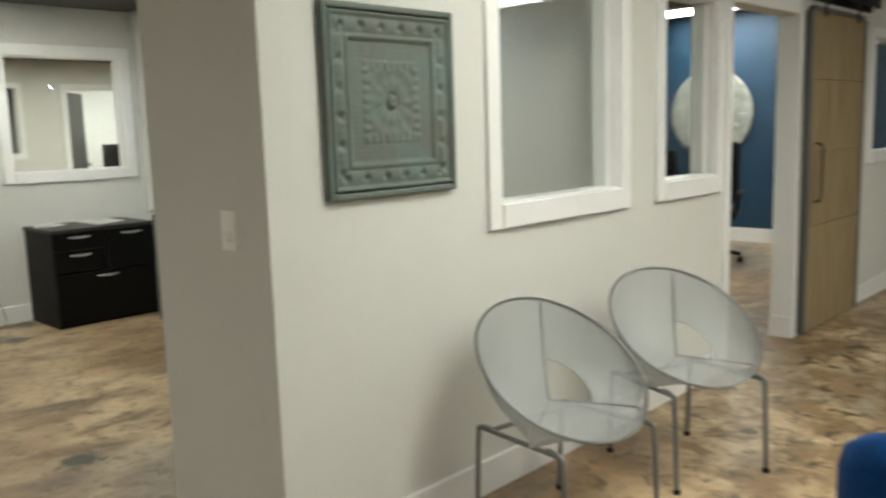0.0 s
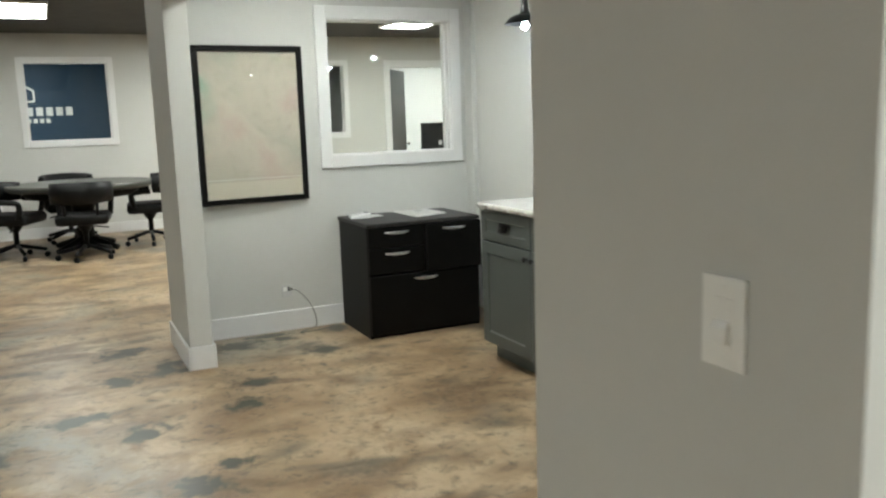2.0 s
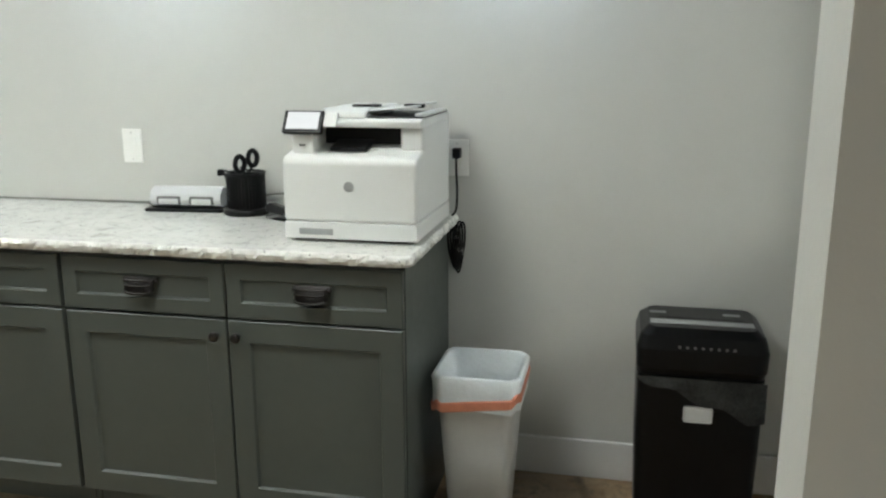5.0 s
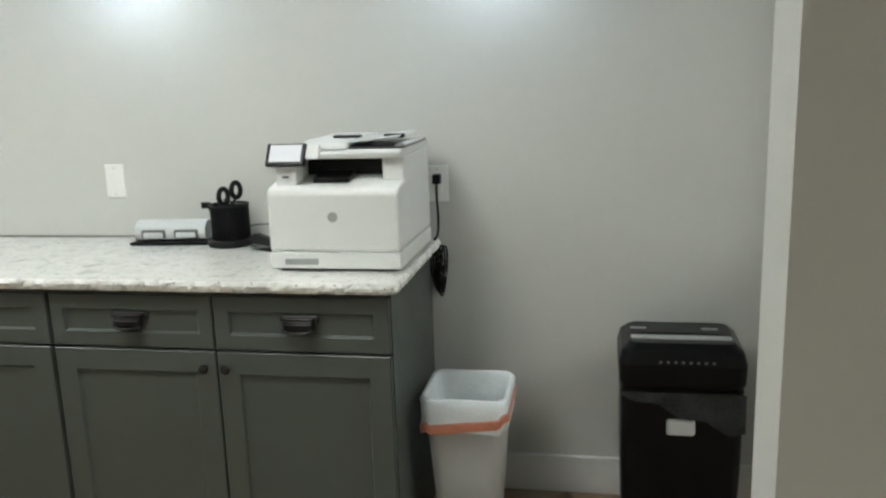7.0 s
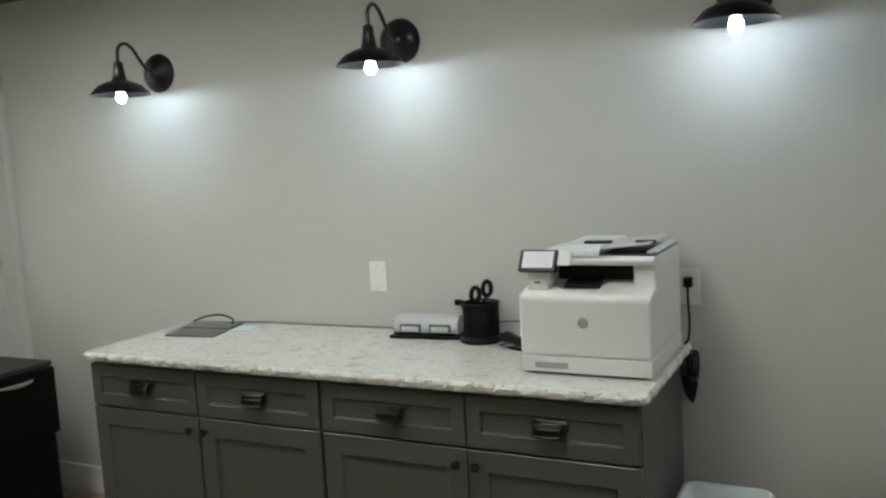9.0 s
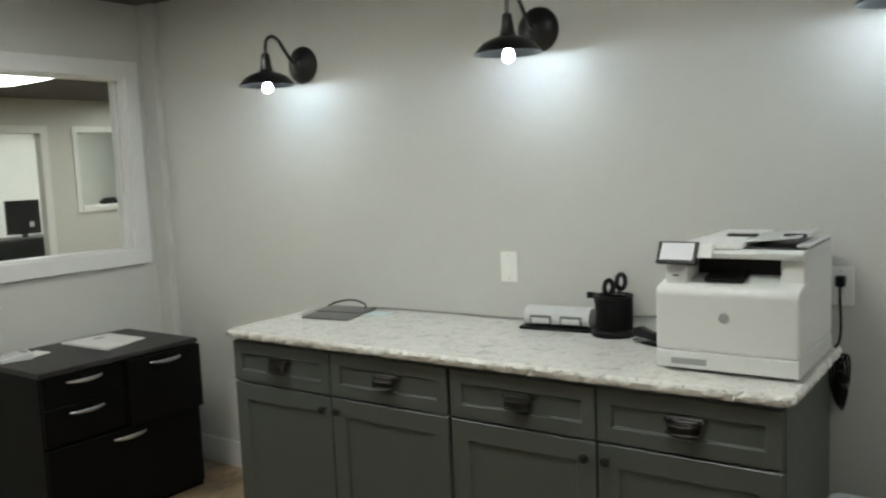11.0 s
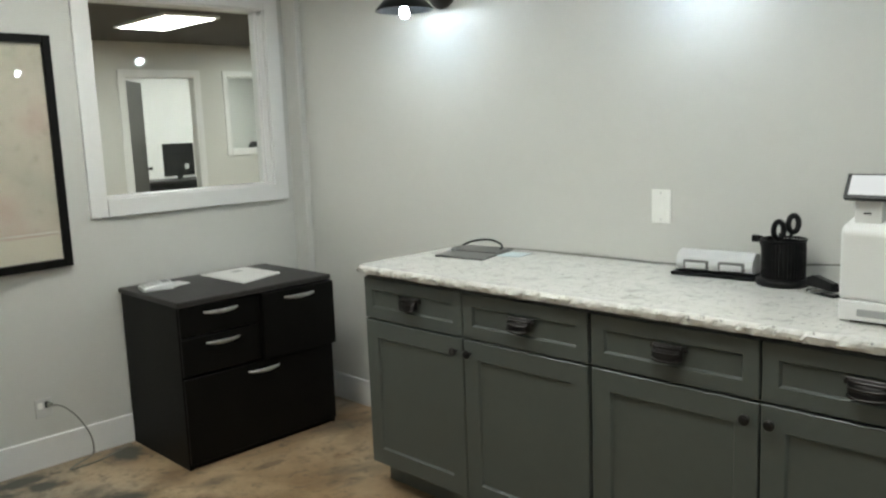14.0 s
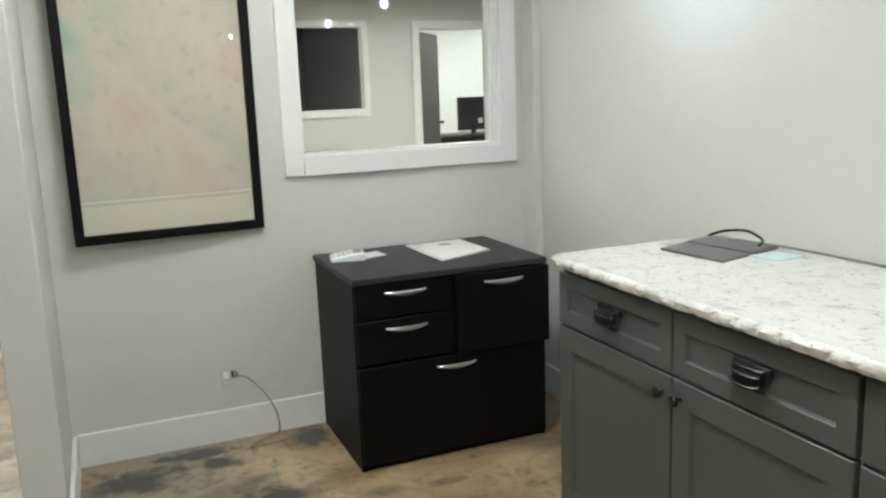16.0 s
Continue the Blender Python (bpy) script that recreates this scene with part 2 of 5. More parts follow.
def map_material():
    """A faded, yellowed wall map: pale buff paper with green and pink patches and a faint grid of folds."""
    m = bpy.data.materials.new("old_map_paper")
    m.use_nodes = True
    n, l = m.node_tree.nodes, m.node_tree.links
    b = n["Principled BSDF"]
    b.inputs["Roughness"].default_value = 0.7
    tc = n.new("ShaderNodeTexCoord")
    a = n.new("ShaderNodeTexNoise")
    a.inputs["Scale"].default_value, a.inputs["Detail"].default_value = 3.0, 7
    f = n.new("ShaderNodeTexNoise")
    f.inputs["Scale"].default_value, f.inputs["Detail"].default_value, f.inputs["Roughness"].default_value = 22, 8, 0.75
    for t in (a, f):
        l.new(tc.outputs["Object"], t.inputs["Vector"])
    r1 = ramp_of(n, [(0.27, (0.46, 0.44, 0.365)), (0.38, (0.52, 0.46, 0.385)), (0.56, (0.58, 0.50, 0.42)), (0.66, (0.56, 0.43, 0.37))])
    l.new(a.outputs["Fac"], r1.inputs[0])
    r2 = ramp_of(n, [(0.33, (0.62, 0.58, 0.54)), (0.46, (1, 1, 1))])
    l.new(f.outputs["Fac"], r2.inputs[0])
    mx = n.new("ShaderNodeMix")
    mx.data_type, mx.blend_type = "RGBA", "MULTIPLY"
    mx.inputs["Factor"].default_value = 0.55
    l.new(r1.outputs[0], mx.inputs["A"])
    l.new(r2.outputs[0], mx.inputs["B"])
    # green land along one side, a bare cream margin along the foot
    xyz = n.new("ShaderNodeSeparateXYZ")
    l.new(tc.outputs["Object"], xyz.inputs[0])

    def band(axis, a0, a1):
        q = n.new("ShaderNodeMapRange")
        q.inputs["From Min"].default_value, q.inputs["From Max"].default_value = a0, a1
        l.new(xyz.outputs[axis], q.inputs["Value"])
        return q.outputs[0]

    def times(p, q):
        k = n.new("ShaderNodeMath")
        k.operation = "MULTIPLY"
        l.new(p, k.inputs[0])
        l.new(q, k.inputs[1])
        return k.outputs[0]

    def over(under, fac, colour):
        k = n.new("ShaderNodeMix")
        k.data_type = "RGBA"
        l.new(fac, k.inputs["Factor"])
        l.new(under, k.inputs["A"])
        k.inputs["B"].default_value = (*colour, 1)
        return k.outputs["Result"]

    patch = ramp_of(n, [(0.46, (0, 0, 0)), (0.56, (0.75, 0.75, 0.75))])
    l.new(a.outputs["Fac"], patch.inputs[0])
    c = over(mx.outputs["Result"], times(times(band("Y", -0.20, -0.30), band("Z", -0.02, 0.12)), patch.outputs[0]), (0.27, 0.40, 0.31))
    c = over(c, times(times(band("Y", -0.22, -0.30), band("Z", -0.10, -0.25)), patch.outputs[0]), (0.62, 0.40, 0.33))
    c = over(c, band("Z", -0.362, -0.366), (0.63, 0.56, 0.465))
    l.new(c, b.inputs["Base Color"])
    return m


WALL = material("wall_paint", (0.585, 0.585, 0.555), 0.62, vary=0.015, scale=2.0, bump=0.10, bump_scale=140, spec=0.3)
WHITE = material("white_trim_paint", (0.745, 0.745, 0.735), 0.35, vary=0.02, scale=3, bump=0.04, bump_scale=50)
BLUE = material("deep_blue_paint", (0.0045, 0.034, 0.075), 0.6, vary=0.05, scale=2, bump=0.08, bump_scale=120)
CEILING = material("dark_ceiling_tile", (0.075, 0.075, 0.072), 0.85, vary=0.12, scale=5, bump=0.2, bump_scale=90)
FLOOR = floor_material()
GRANITE = granite_material()
OAK = oak_material()
MAP = map_material()
GREY_PAINT = material("grey_green_cabinet_paint", (0.074, 0.085, 0.077), 0.4, vary=0.05, scale=4, bump=0.05, bump_scale=70)
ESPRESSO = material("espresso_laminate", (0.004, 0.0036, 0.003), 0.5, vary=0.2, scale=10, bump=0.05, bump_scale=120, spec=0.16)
# About six times lighter than ESPRESSO; colours the cabinet and desk tops.
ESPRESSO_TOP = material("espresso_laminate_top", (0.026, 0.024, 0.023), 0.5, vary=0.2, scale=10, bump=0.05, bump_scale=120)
BRONZE = material("oil_rubbed_bronze", (0.022, 0.020, 0.019), 0.32, 0.5, vary=0.2, scale=20)
NICKEL = material("brushed_nickel", (0.62, 0.62, 0.60), 0.3, 1.0, vary=0.06, scale=30)
BLACK = material("black_plastic", (0.005, 0.005, 0.0055), 0.33, vary=0.15, scale=12, spec=0.22)
BLACK_MATTE = material("black_matte", (0.006, 0.006, 0.006), 0.55, vary=0.2, scale=12, spec=0.3)
BLACK_STEEL = material("black_enamelled_steel", (0.012, 0.013, 0.014), 0.3, 0.0, vary=0.2, scale=14, coat=0.3)
PRINTER_WHITE = material("printer_white_plastic", (0.72, 0.73, 0.72), 0.42, vary=0.01, scale=5, bump=0.03, bump_scale=300)
PRINTER_GREY = material("printer_grey_plastic", (0.33, 0.34, 0.34), 0.45, vary=0.03, scale=5)
SWITCH_WHITE = material("switch_plate_plastic", (0.86, 0.86, 0.83), 0.3, vary=0.01, scale=5)
BIN_GREY = material("grey_bin_plastic", (0.56, 0.56, 0.55), 0.4, vary=0.03, scale=6)
LINER = material("thin_white_liner", (0.70, 0.74, 0.76), 0.35, vary=0.06, scale=14, bump=0.5, bump_scale=30)
ORANGE = material("orange_drawstring", (0.64, 0.24, 0.15), 0.4, vary=0.1, scale=30)
PATINA = material("green_patina_tin", (0.105, 0.155, 0.135), 0.62, 0.1, vary=0.2, scale=6, bump=0.2, bump_scale=70, colour2=(0.105, 0.108, 0.092))
WIRE = material("grey_wire_mesh_steel", (0.25, 0.26, 0.26), 0.36, 0.75, vary=0.05, scale=20)
BLUE_FABRIC = material("blue_velvet", (0.002, 0.045, 0.17), 0.8, vary=0.3, scale=7, bump=0.3, bump_scale=200, spec=0.1)
LEATHER = material("black_leather", (0.008, 0.008, 0.008), 0.5, vary=0.2, scale=12, bump=0.2, bump_scale=80, spec=0.18)
TABLE_TOP = material("dark_worn_table_top", (0.07, 0.07, 0.06), 0.4, vary=0.15, scale=6)
PAPER = material("white_paper", (0.78, 0.78, 0.76), 0.6, vary=0.02, scale=10)
FOLDER = material("grey_folder", (0.13, 0.13, 0.125), 0.45, vary=0.1, scale=10)
PALE_BLUE = material("pale_blue_paper", (0.52, 0.62, 0.64), 0.6, vary=0.03, scale=10)
SILVER = material("silver_plastic", (0.62, 0.63, 0.63), 0.36, 0.1, vary=0.02, scale=5)
CORD_GREY = material("grey_cord", (0.22, 0.22, 0.20), 0.5, vary=0.1, scale=10)
CREAM = material("cream_enamel_dial", (0.27, 0.28, 0.26), 0.6, vary=0.25, scale=7)
DARK_DOOR = material("charcoal_door_paint", (0.09, 0.09, 0.085), 0.4, vary=0.05, scale=4)
MASK = material("masked_plastic_film", (0.075, 0.08, 0.08), 0.22, vary=0.3, scale=14, bump=0.5, bump_scale=40)
GLASS = clear_glass("window_glass")
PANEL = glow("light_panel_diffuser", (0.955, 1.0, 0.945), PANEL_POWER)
BULB = glow("cool_led_bulb", (0.72, 0.87, 1.0), BULB_POWER)
SCREEN = glow("lit_touch_screen", (0.9, 0.95, 1.0), 0.4, 0.3)


# ---------------------------------------------------------------- mesh helpers
def part(name, bm, mat, parent=None, label="", smooth=False):
    me = bpy.data.meshes.new(name)
    bm.to_mesh(me)
    bm.free()
    me.materials.append(mat)
    if smooth:
        for p in me.polygons:
            p.use_smooth = True
    ob = new(name, me)
    if parent is not None:
        ob.parent = parent
    if label:
        ob["label"] = label
    return ob


def thing(name, at, label, category, group="", rz=0.0):
    ob = new(name)
    ob.empty_display_size = 0.1
    ob.matrix_basis = pose(*at, 0, 0, rz)
    return tagged(ob, label, category, group)


def box(bm, x0, x1, y0, y1, z0, z1, bevel=0.0, seg=2):
    """Adds a box, with its edges rounded by bevel."""
    r = bmesh.ops.create_cube(bm, size=1.0)
    vs = r["verts"]
    for v in vs:
        v.co = Vector((x0 + (v.co.x + 0.5) * (x1 - x0), y0 + (v.co.y + 0.5) * (y1 - y0), z0 + (v.co.z + 0.5) * (z1 - z0)))
    if bevel:
        es = list({e for v in vs for e in v.link_edges})
        bmesh.ops.bevel(bm, geom=es, offset=bevel, segments=seg, affect="EDGES", profile=0.5)
    return bm


def boxed(*a, **k):
    return box(bmesh.new(), *a, **k)


def lathe(profile, steps=32, bm=None, at=(0, 0, 0), turn=None):
    """A body of revolution about z from (radius, height) pairs."""
    bm = bm or bmesh.new()
    rings = []
    for r, z in profile:
        ring = []
        for i in range(steps):
            a = 2 * math.pi * i / steps
            p = Vector((r * math.cos(a), r * math.sin(a), z))
            if turn is not None:
                p = turn @ p
            ring.append(bm.verts.new(p + Vector(at)))
        rings.append(ring)
    for a, b in zip(rings, rings[1:]):
        for i in range(steps):
            j = (i + 1) % steps
            bm.faces.new((a[i], a[j], b[j], b[i]))
    bm.faces.new(list(reversed(rings[0])))
    bm.faces.new(rings[-1])
    return bm


def tube(points, radius, bm=None, sides=8, closed=False):
    """A round tube along points."""
    bm = bm or bmesh.new()
    pts = [Vector(p) for p in points]
    n = len(pts)
    rings = []
    ref = None
    for i, p in enumerate(pts):
        a = pts[(i - 1) % n] if (closed or i > 0) else p
        b = pts[(i + 1) % n] if (closed or i < n - 1) else p
        d = (b - a).normalized()
        if ref is None:
            ref = d.orthogonal().normalized()
        ref = (ref - d * ref.dot(d))
        if ref.length < 1e-6:
            ref = d.orthogonal()
        ref.normalize()
        s = d.cross(ref)
        rings.append([bm.verts.new(p + radius * (math.cos(2 * math.pi * k / sides) * ref + math.sin(2 * math.pi * k / sides) * s)) for k in range(sides)])
    pairs = list(zip(rings, rings[1:]))
    if closed:
        pairs.append((rings[-1], rings[0]))
    for a, b in pairs:
        for k in range(sides):
            j = (k + 1) % sides
            bm.faces.new((a[k], a[j], b[j], b[k]))
    if not closed:
        bm.faces.new(list(reversed(rings[0])))
        bm.faces.new(rings[-1])
    return bm


def arc(c, r, a0, a1, n, u, v):
    """Points of an arc about c in the plane of u and v, degrees."""
    c, u, v = Vector(c), Vector(u), Vector(v)
    return [c + r * (math.cos(radians(a0 + (a1 - a0) * i / n)) * u + math.sin(radians(a0 + (a1 - a0) * i / n)) * v) for i in range(n + 1)]


def curve_points(points, n=6):
    """A smooth line through points (Catmull-Rom)."""
    p = [Vector(q) for q in points]
    p = [p[0]] + p + [p[-1]]
    out = []
    for i in range(1, len(p) - 2):
        for k in range(n):
            t = k / n
            a, b, c, d = p[i - 1], p[i], p[i + 1], p[i + 2]
            out.append(0.5 * ((2 * b) + (c - a) * t + (2 * a - 5 * b + 4 * c - d) * t * t + (3 * b - a - 3 * c + d) * t ** 3))
    out.append(p[-2])
    return out


def structure(name, bm, mat, label="", parent=None):
    ob = part(name, bm, mat, parent)
    return tagged(ob, label, "", "", "structure")


def wall_along_y(name, x0, x1, y0, y1, z0, z1, holes, mat, label):
    """A wall of thickness x0..x1 that runs along y, with openings (ya, yb, za, zb)."""
    bm = bmesh.new()
    y = y0
    for ya, yb, za, zb in sorted(holes):
        if ya > y:
            box(bm, x0, x1, y, ya, z0, z1)
        if za > z0:
            box(bm, x0, x1, ya, yb, z0, za)
        if zb < z1:
            box(bm, x0, x1, ya, yb, zb, z1)
        y = yb
    box(bm, x0, x1, y, y1, z0, z1)
    return structure(name, bm, mat, label)


def window_along_y(name, xf, sign, thick, ya, yb, za, zb, side=0.07, sill=0.08, top=0.07, both=True, glass=True, label="white-cased interior window with clear glass"):
    """Casing, jamb lining and pane of an opening in a wall whose face is at xf and looks to sign along x."""
    root = new(name)
    root.matrix_basis = pose(xf, (ya + yb) / 2, za)
    tagged(root, label, "window", "", "structure")
    cy, h, w = 0.0, zb - za, (yb - ya) / 2
    faces = [(0.0, sign)] + ([(-sign * thick, -sign)] if both else [])
    for x, s in faces:
        a, b = sorted((x, x + s * 0.02))
        part("window_frame", boxed(a, b, -w - side, -w + 0.004, -sill, h + top, bevel=0.003), WHITE, root)
        part("window_frame", boxed(a, b, w - 0.004, w + side, -sill, h + top, bevel=0.003), WHITE, root)
        part("window_frame", boxed(a, b, -w + 0.004, w - 0.004, h - 0.004, h + top, bevel=0.003), WHITE, root)
        a, b = sorted((x, x + s * 0.026))
        part("window_sill", boxed(a, b, -w + 0.004, w - 0.004, -sill, 0.004, bevel=0.004), WHITE, root)
    a, b = sorted((0.0, -sign * thick))
    part("jamb", boxed(a, b, -w, -w + 0.012, 0, h), WHITE, root)
    part("jamb", boxed(a, b, w - 0.012, w, 0, h), WHITE, root)
    part("jamb", boxed(a, b, -w + 0.012, w - 0.012, h - 0.012, h), WHITE, root)
    part("jamb", boxed(a, b, -w + 0.012, w - 0.012, 0, 0.012), WHITE, root)
    m = -sign * thick / 2
    for s in (-1, 1):
        part("glazing_stop", boxed(m - 0.012, m + 0.012, min(s * (w - 0.012), s * (w - 0.026)), max(s * (w - 0.012), s * (w - 0.026)), 0.012, h - 0.012), WHITE, root)
    if glass:
        p = part("pane", boxed(m - 0.003, m + 0.003, -w + 0.012, w - 0.012, 0.012, h - 0.012), GLASS, root)
        p.visible_shadow = False
    return root


# ---------------------------------------------------------------- large structure
structure("floor", boxed(-18.0, 4.0, -5.0, 13.0, -0.12, 0.0), FLOOR, "glossy stained concrete floor in mottled tan, brown and grey")
structure("ceiling", boxed(-18.0, 4.0, -5.0, 13.0, CEIL, CEIL + 0.1), CEILING, "dark painted ceiling")
structure("ceiling", boxed(LEFT, -2.34, 1.61, BACK, NOOK_CEIL, CEIL), CEILING, "dark lowered ceiling over the copy nook")
structure("wall_outer_south", boxed(-18.0, 4.0, -5.12, -5.0, 0, CEIL), WALL, "light grey painted wall")
structure("wall_outer_north", boxed(-18.0, 4.0, 13.0, 13.12, 0, CEIL), WALL, "light grey painted wall")
structure("wall_outer_east", boxed(4.0, 4.12, -5.0, 13.0, 0, CEIL), WALL, "light grey painted wall")
structure("wall_outer_west", boxed(-18.12, -18.0, -5.0, 13.0, 0, CEIL), WALL, "white painted wall of the far office")

W1 = (2.54, 3.40, 1.13, 2.05)
W2 = (3.79, 4.35, 1.13, 2.05)
W3 = (6.935, 7.90, 1.14, 2.0)
DOOR = (4.52, 5.46, 0.0, 2.06)
wall_along_y("wall_side", SIDE - 0.12, SIDE, FRONT, 9.60, 0, CEIL, [W1, W2, DOOR, W3], WALL, "light grey painted wall with interior windows and a doorway")
structure("wall_switch", boxed(-2.922, SIDE - 0.12, FRONT, FRONT + 0.11, 0, CEIL), WALL, "light grey end wall of the copy nook with a light switch")
structure("wall_back", boxed(LEFT - 0.12, SIDE - 0.12, BACK, BACK + 0.12, 0, CEIL), WALL, "light grey painted wall behind the counter")
W0 = (2.455, 3.385, 1.178, 2.10)
wall_along_y("wall_partition", LEFT - 0.12, LEFT, 1.462, BACK, 0, CEIL, [W0], WALL, "light grey partition with a framed interior window")
structure("corner_post", boxed(LEFT, -6.995, 3.50, BACK, 0, NOOK_CEIL, bevel=0.004), WALL, "boxed-in post painted light grey in the corner")
structure("wall_stub", boxed(-7.25, -6.482, 1.33, 1.462, 0, CEIL, bevel=0.004), WALL, "short light grey wall at the nook opening")
structure("header_beam", boxed(-6.482, SIDE - 0.12, 1.33, 1.462, 2.10, CEIL, bevel=0.003), WALL, "light grey boxed header over the nook opening")

STEEL = (0.50, 1.53, 1.275, 2.29)
GLASSDOOR = (-0.95, 0.03, 0.46, 2.29)
DARKW = (4.0, 4.85, 1.235, 2.245)
FARDOOR = (5.605, 6.555, 0.0, 2.21)
WHITEW = (7.07, 7.97, 1.22, 2.24)
wall_along_y("wall_far", FAR - 0.12, FAR, -5.0, 13.0, 0, CEIL, [STEEL, GLASSDOOR, DARKW, FARDOOR, WHITEW], WALL, "light grey far wall with office windows and a door")
structure("wall_blue_far", boxed(-16.75, -16.65, -5.0, 2.6, 0, CEIL), BLUE, "deep blue feature wall of the far office")
structure("wall_far_divider", boxed(-18.0, FAR - 0.12, 2.6, 2.7, 0, CEIL), WALL, "light grey dividing wall")
structure("wall_far_divider", boxed(-18.0, FAR - 0.12, 5.15, 5.25, 0, CEIL), WALL, "light grey dividing wall")
structure("wall_far_back", boxed(-16.75, -16.65, 5.25, 13.0, 0, CEIL), WHITE, "white painted wall of the far office")
structure("wall_blue", boxed(-7.23, SIDE - 0.12, 9.48, 9.60, 0, CEIL), BLUE, "deep blue feature wall of the side office")
structure("wall_office_west", boxed(-7.23, -7.11, BACK + 0.12, 9.48, 0, CEIL), WALL, "light grey office wall")

window_along_y("window_1", LEFT, 1, 0.12, *W0, side=0.076, sill=0.08, top=0.085)
window_along_y("window_2", SIDE, 1, 0.12, *W1, sill=0.09)
window_along_y("window_3", SIDE, 1, 0.12, *W2, sill=0.09)
window_along_y("window_4", SIDE, 1, 0.12, *W3, sill=0.08)
window_along_y("window_5", FAR, 1, 0.12, *STEEL)
window_along_y("window_6", FAR, 1, 0.12, *GLASSDOOR)
window_along_y("window_7", FAR, 1, 0.12, *DARKW)
window_along_y("window_8", FAR, 1, 0.12, *WHITEW)


def baseboard(x0, x1, y0, y1, h=0.14):
    structure("baseboard", boxed(x0, x1, y0, y1, 0, h, bevel=0.004), WHITE, "white painted baseboard")


baseboard(SIDE, SIDE + 0.016, FRONT, 4.452)
baseboard(SIDE, SIDE + 0.016, 5.50, 9.6)
baseboard(SIDE - 0.12, SIDE + 0.03, 5.432, 5.448)
baseboard(LEFT, LEFT + 0.016, 1.478, 3.50)
baseboard(-6.995, -2.36, BACK - 0.016, BACK)
baseboard(-7.25, -6.466, 1.314, 1.33)
baseboard(-6.482, -6.466, 1.33, 1.462)
baseboard(-7.094, -6.466, 1.462, 1.478)
baseboard(-2.36, -2.34, 1.61, 3.5)
baseboard(FAR, FAR + 0.016, -5.0, 5.505)
baseboard(FAR, FAR + 0.016, 6.655, 13.0)
baseboard(-7.11, SIDE - 0.14, 9.464, 9.48, 0.16)
structure("door_trim", boxed(SIDE, SIDE + 0.02, 4.456, 4.52, 0, 2.16, bevel=0.003), WHITE, "white painted doorway trim")
structure("door_trim", boxed(SIDE, SIDE + 0.02, 4.522, 5.46, 2.06, 2.16, bevel=0.003), WHITE, "white painted doorway trim")
structure("door_trim", boxed(SIDE, SIDE + 0.028, 5.462, 5.50, 0, 2.16, bevel=0.003), WALL, "grey painted doorway trim")
structure("door_jamb", boxed(SIDE - 0.12, SIDE, 4.52, 4.532, 0, 2.06), WHITE, "white doorway lining, the far side whitened for the light on it")
# Jamb face matches the wall; white paints in the light falling on it.
structure("door_jamb", boxed(SIDE - 0.12, SIDE + 0.028, 5.448, 5.46, 0, 2.06), WHITE, "white doorway lining, the far side whitened for the light on it")
for a, b in ((FARDOOR[0] - 0.1, FARDOOR[0]), (FARDOOR[1], FARDOOR[1] + 0.1)):
    structure("door_trim", boxed(FAR, FAR + 0.02, a, b, 0, FARDOOR[3] + 0.1, bevel=0.003), WHITE, "white door casing")
structure("door_trim", boxed(FAR, FAR + 0.02, FARDOOR[0], FARDOOR[1], FARDOOR[3], FARDOOR[3] + 0.1, bevel=0.003), WHITE, "white door casing")


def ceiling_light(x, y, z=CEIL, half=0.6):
    t = thing("ceiling_light", (x, y, z), "lit rectangular white LED ceiling panel, from a set mostly added out of view", "ceiling light", "ceiling panels")
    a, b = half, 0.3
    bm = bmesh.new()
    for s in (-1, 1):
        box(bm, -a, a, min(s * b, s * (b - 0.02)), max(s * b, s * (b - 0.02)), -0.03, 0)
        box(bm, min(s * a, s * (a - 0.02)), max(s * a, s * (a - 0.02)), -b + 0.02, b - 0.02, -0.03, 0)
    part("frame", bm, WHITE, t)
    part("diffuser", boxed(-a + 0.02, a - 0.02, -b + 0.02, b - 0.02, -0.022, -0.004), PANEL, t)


# First five panels stand in view; the rest are added unseen for brightness.
for x, y in ((-11.36, 0.54), (-9.1, 1.32), (-11.72, 5.19), (-4.6, 8.95), (-4.3, 7.2), (-4.9, -1.7), (-0.75, 2.4), (0.3, 4.6), (-1.0, -2.0), (-15.2, 6.3), (-15.2, 8.2), (-15.1, 0.3), (0.8, 6.6), (-12.0, 2.9), (-12.4, 7.85), (-9.3, 6.8), (1.5, 2.3)):
    ceiling_light(x, y)
# Unseen panels added here; the light from above on the cabinets suggests them.
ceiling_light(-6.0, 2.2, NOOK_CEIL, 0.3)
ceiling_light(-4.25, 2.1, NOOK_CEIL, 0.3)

# ---------------------------------------------------------------- counter run
CT = 0.93         # worktop height
FACE = 2.92      # front of the cabinet doors


def shaker(x0, x1, z0, z1, rail=0.062):
    """A framed panel front in the xz plane; its face at y = 0, its back at y = 0.02."""
    bm = bmesh.new()
    c = 0.0025
    rings = []
    for inset, y in ((0, 0.02), (0, c), (c, 0.0), (rail, 0.0), (rail + 0.002, 0.003), (rail + 0.006, 0.010)):
        rings.append([bm.verts.new(p) for p in ((x0 + inset, y, z0 + inset), (x1 - inset, y, z0 + inset), (x1 - inset, y, z1 - inset), (x0 + inset, y, z1 - inset))])
    for p, q in zip(rings, rings[1:]):
        for i in range(4):
            j = (i + 1) % 4
            bm.faces.new((p[i], p[j], q[j], q[i]))
    bm.faces.new(rings[-1])
    bm.faces.new(list(reversed(rings[0])))
    bmesh.ops.recalc_face_normals(bm, faces=bm.faces[:])
    return bm


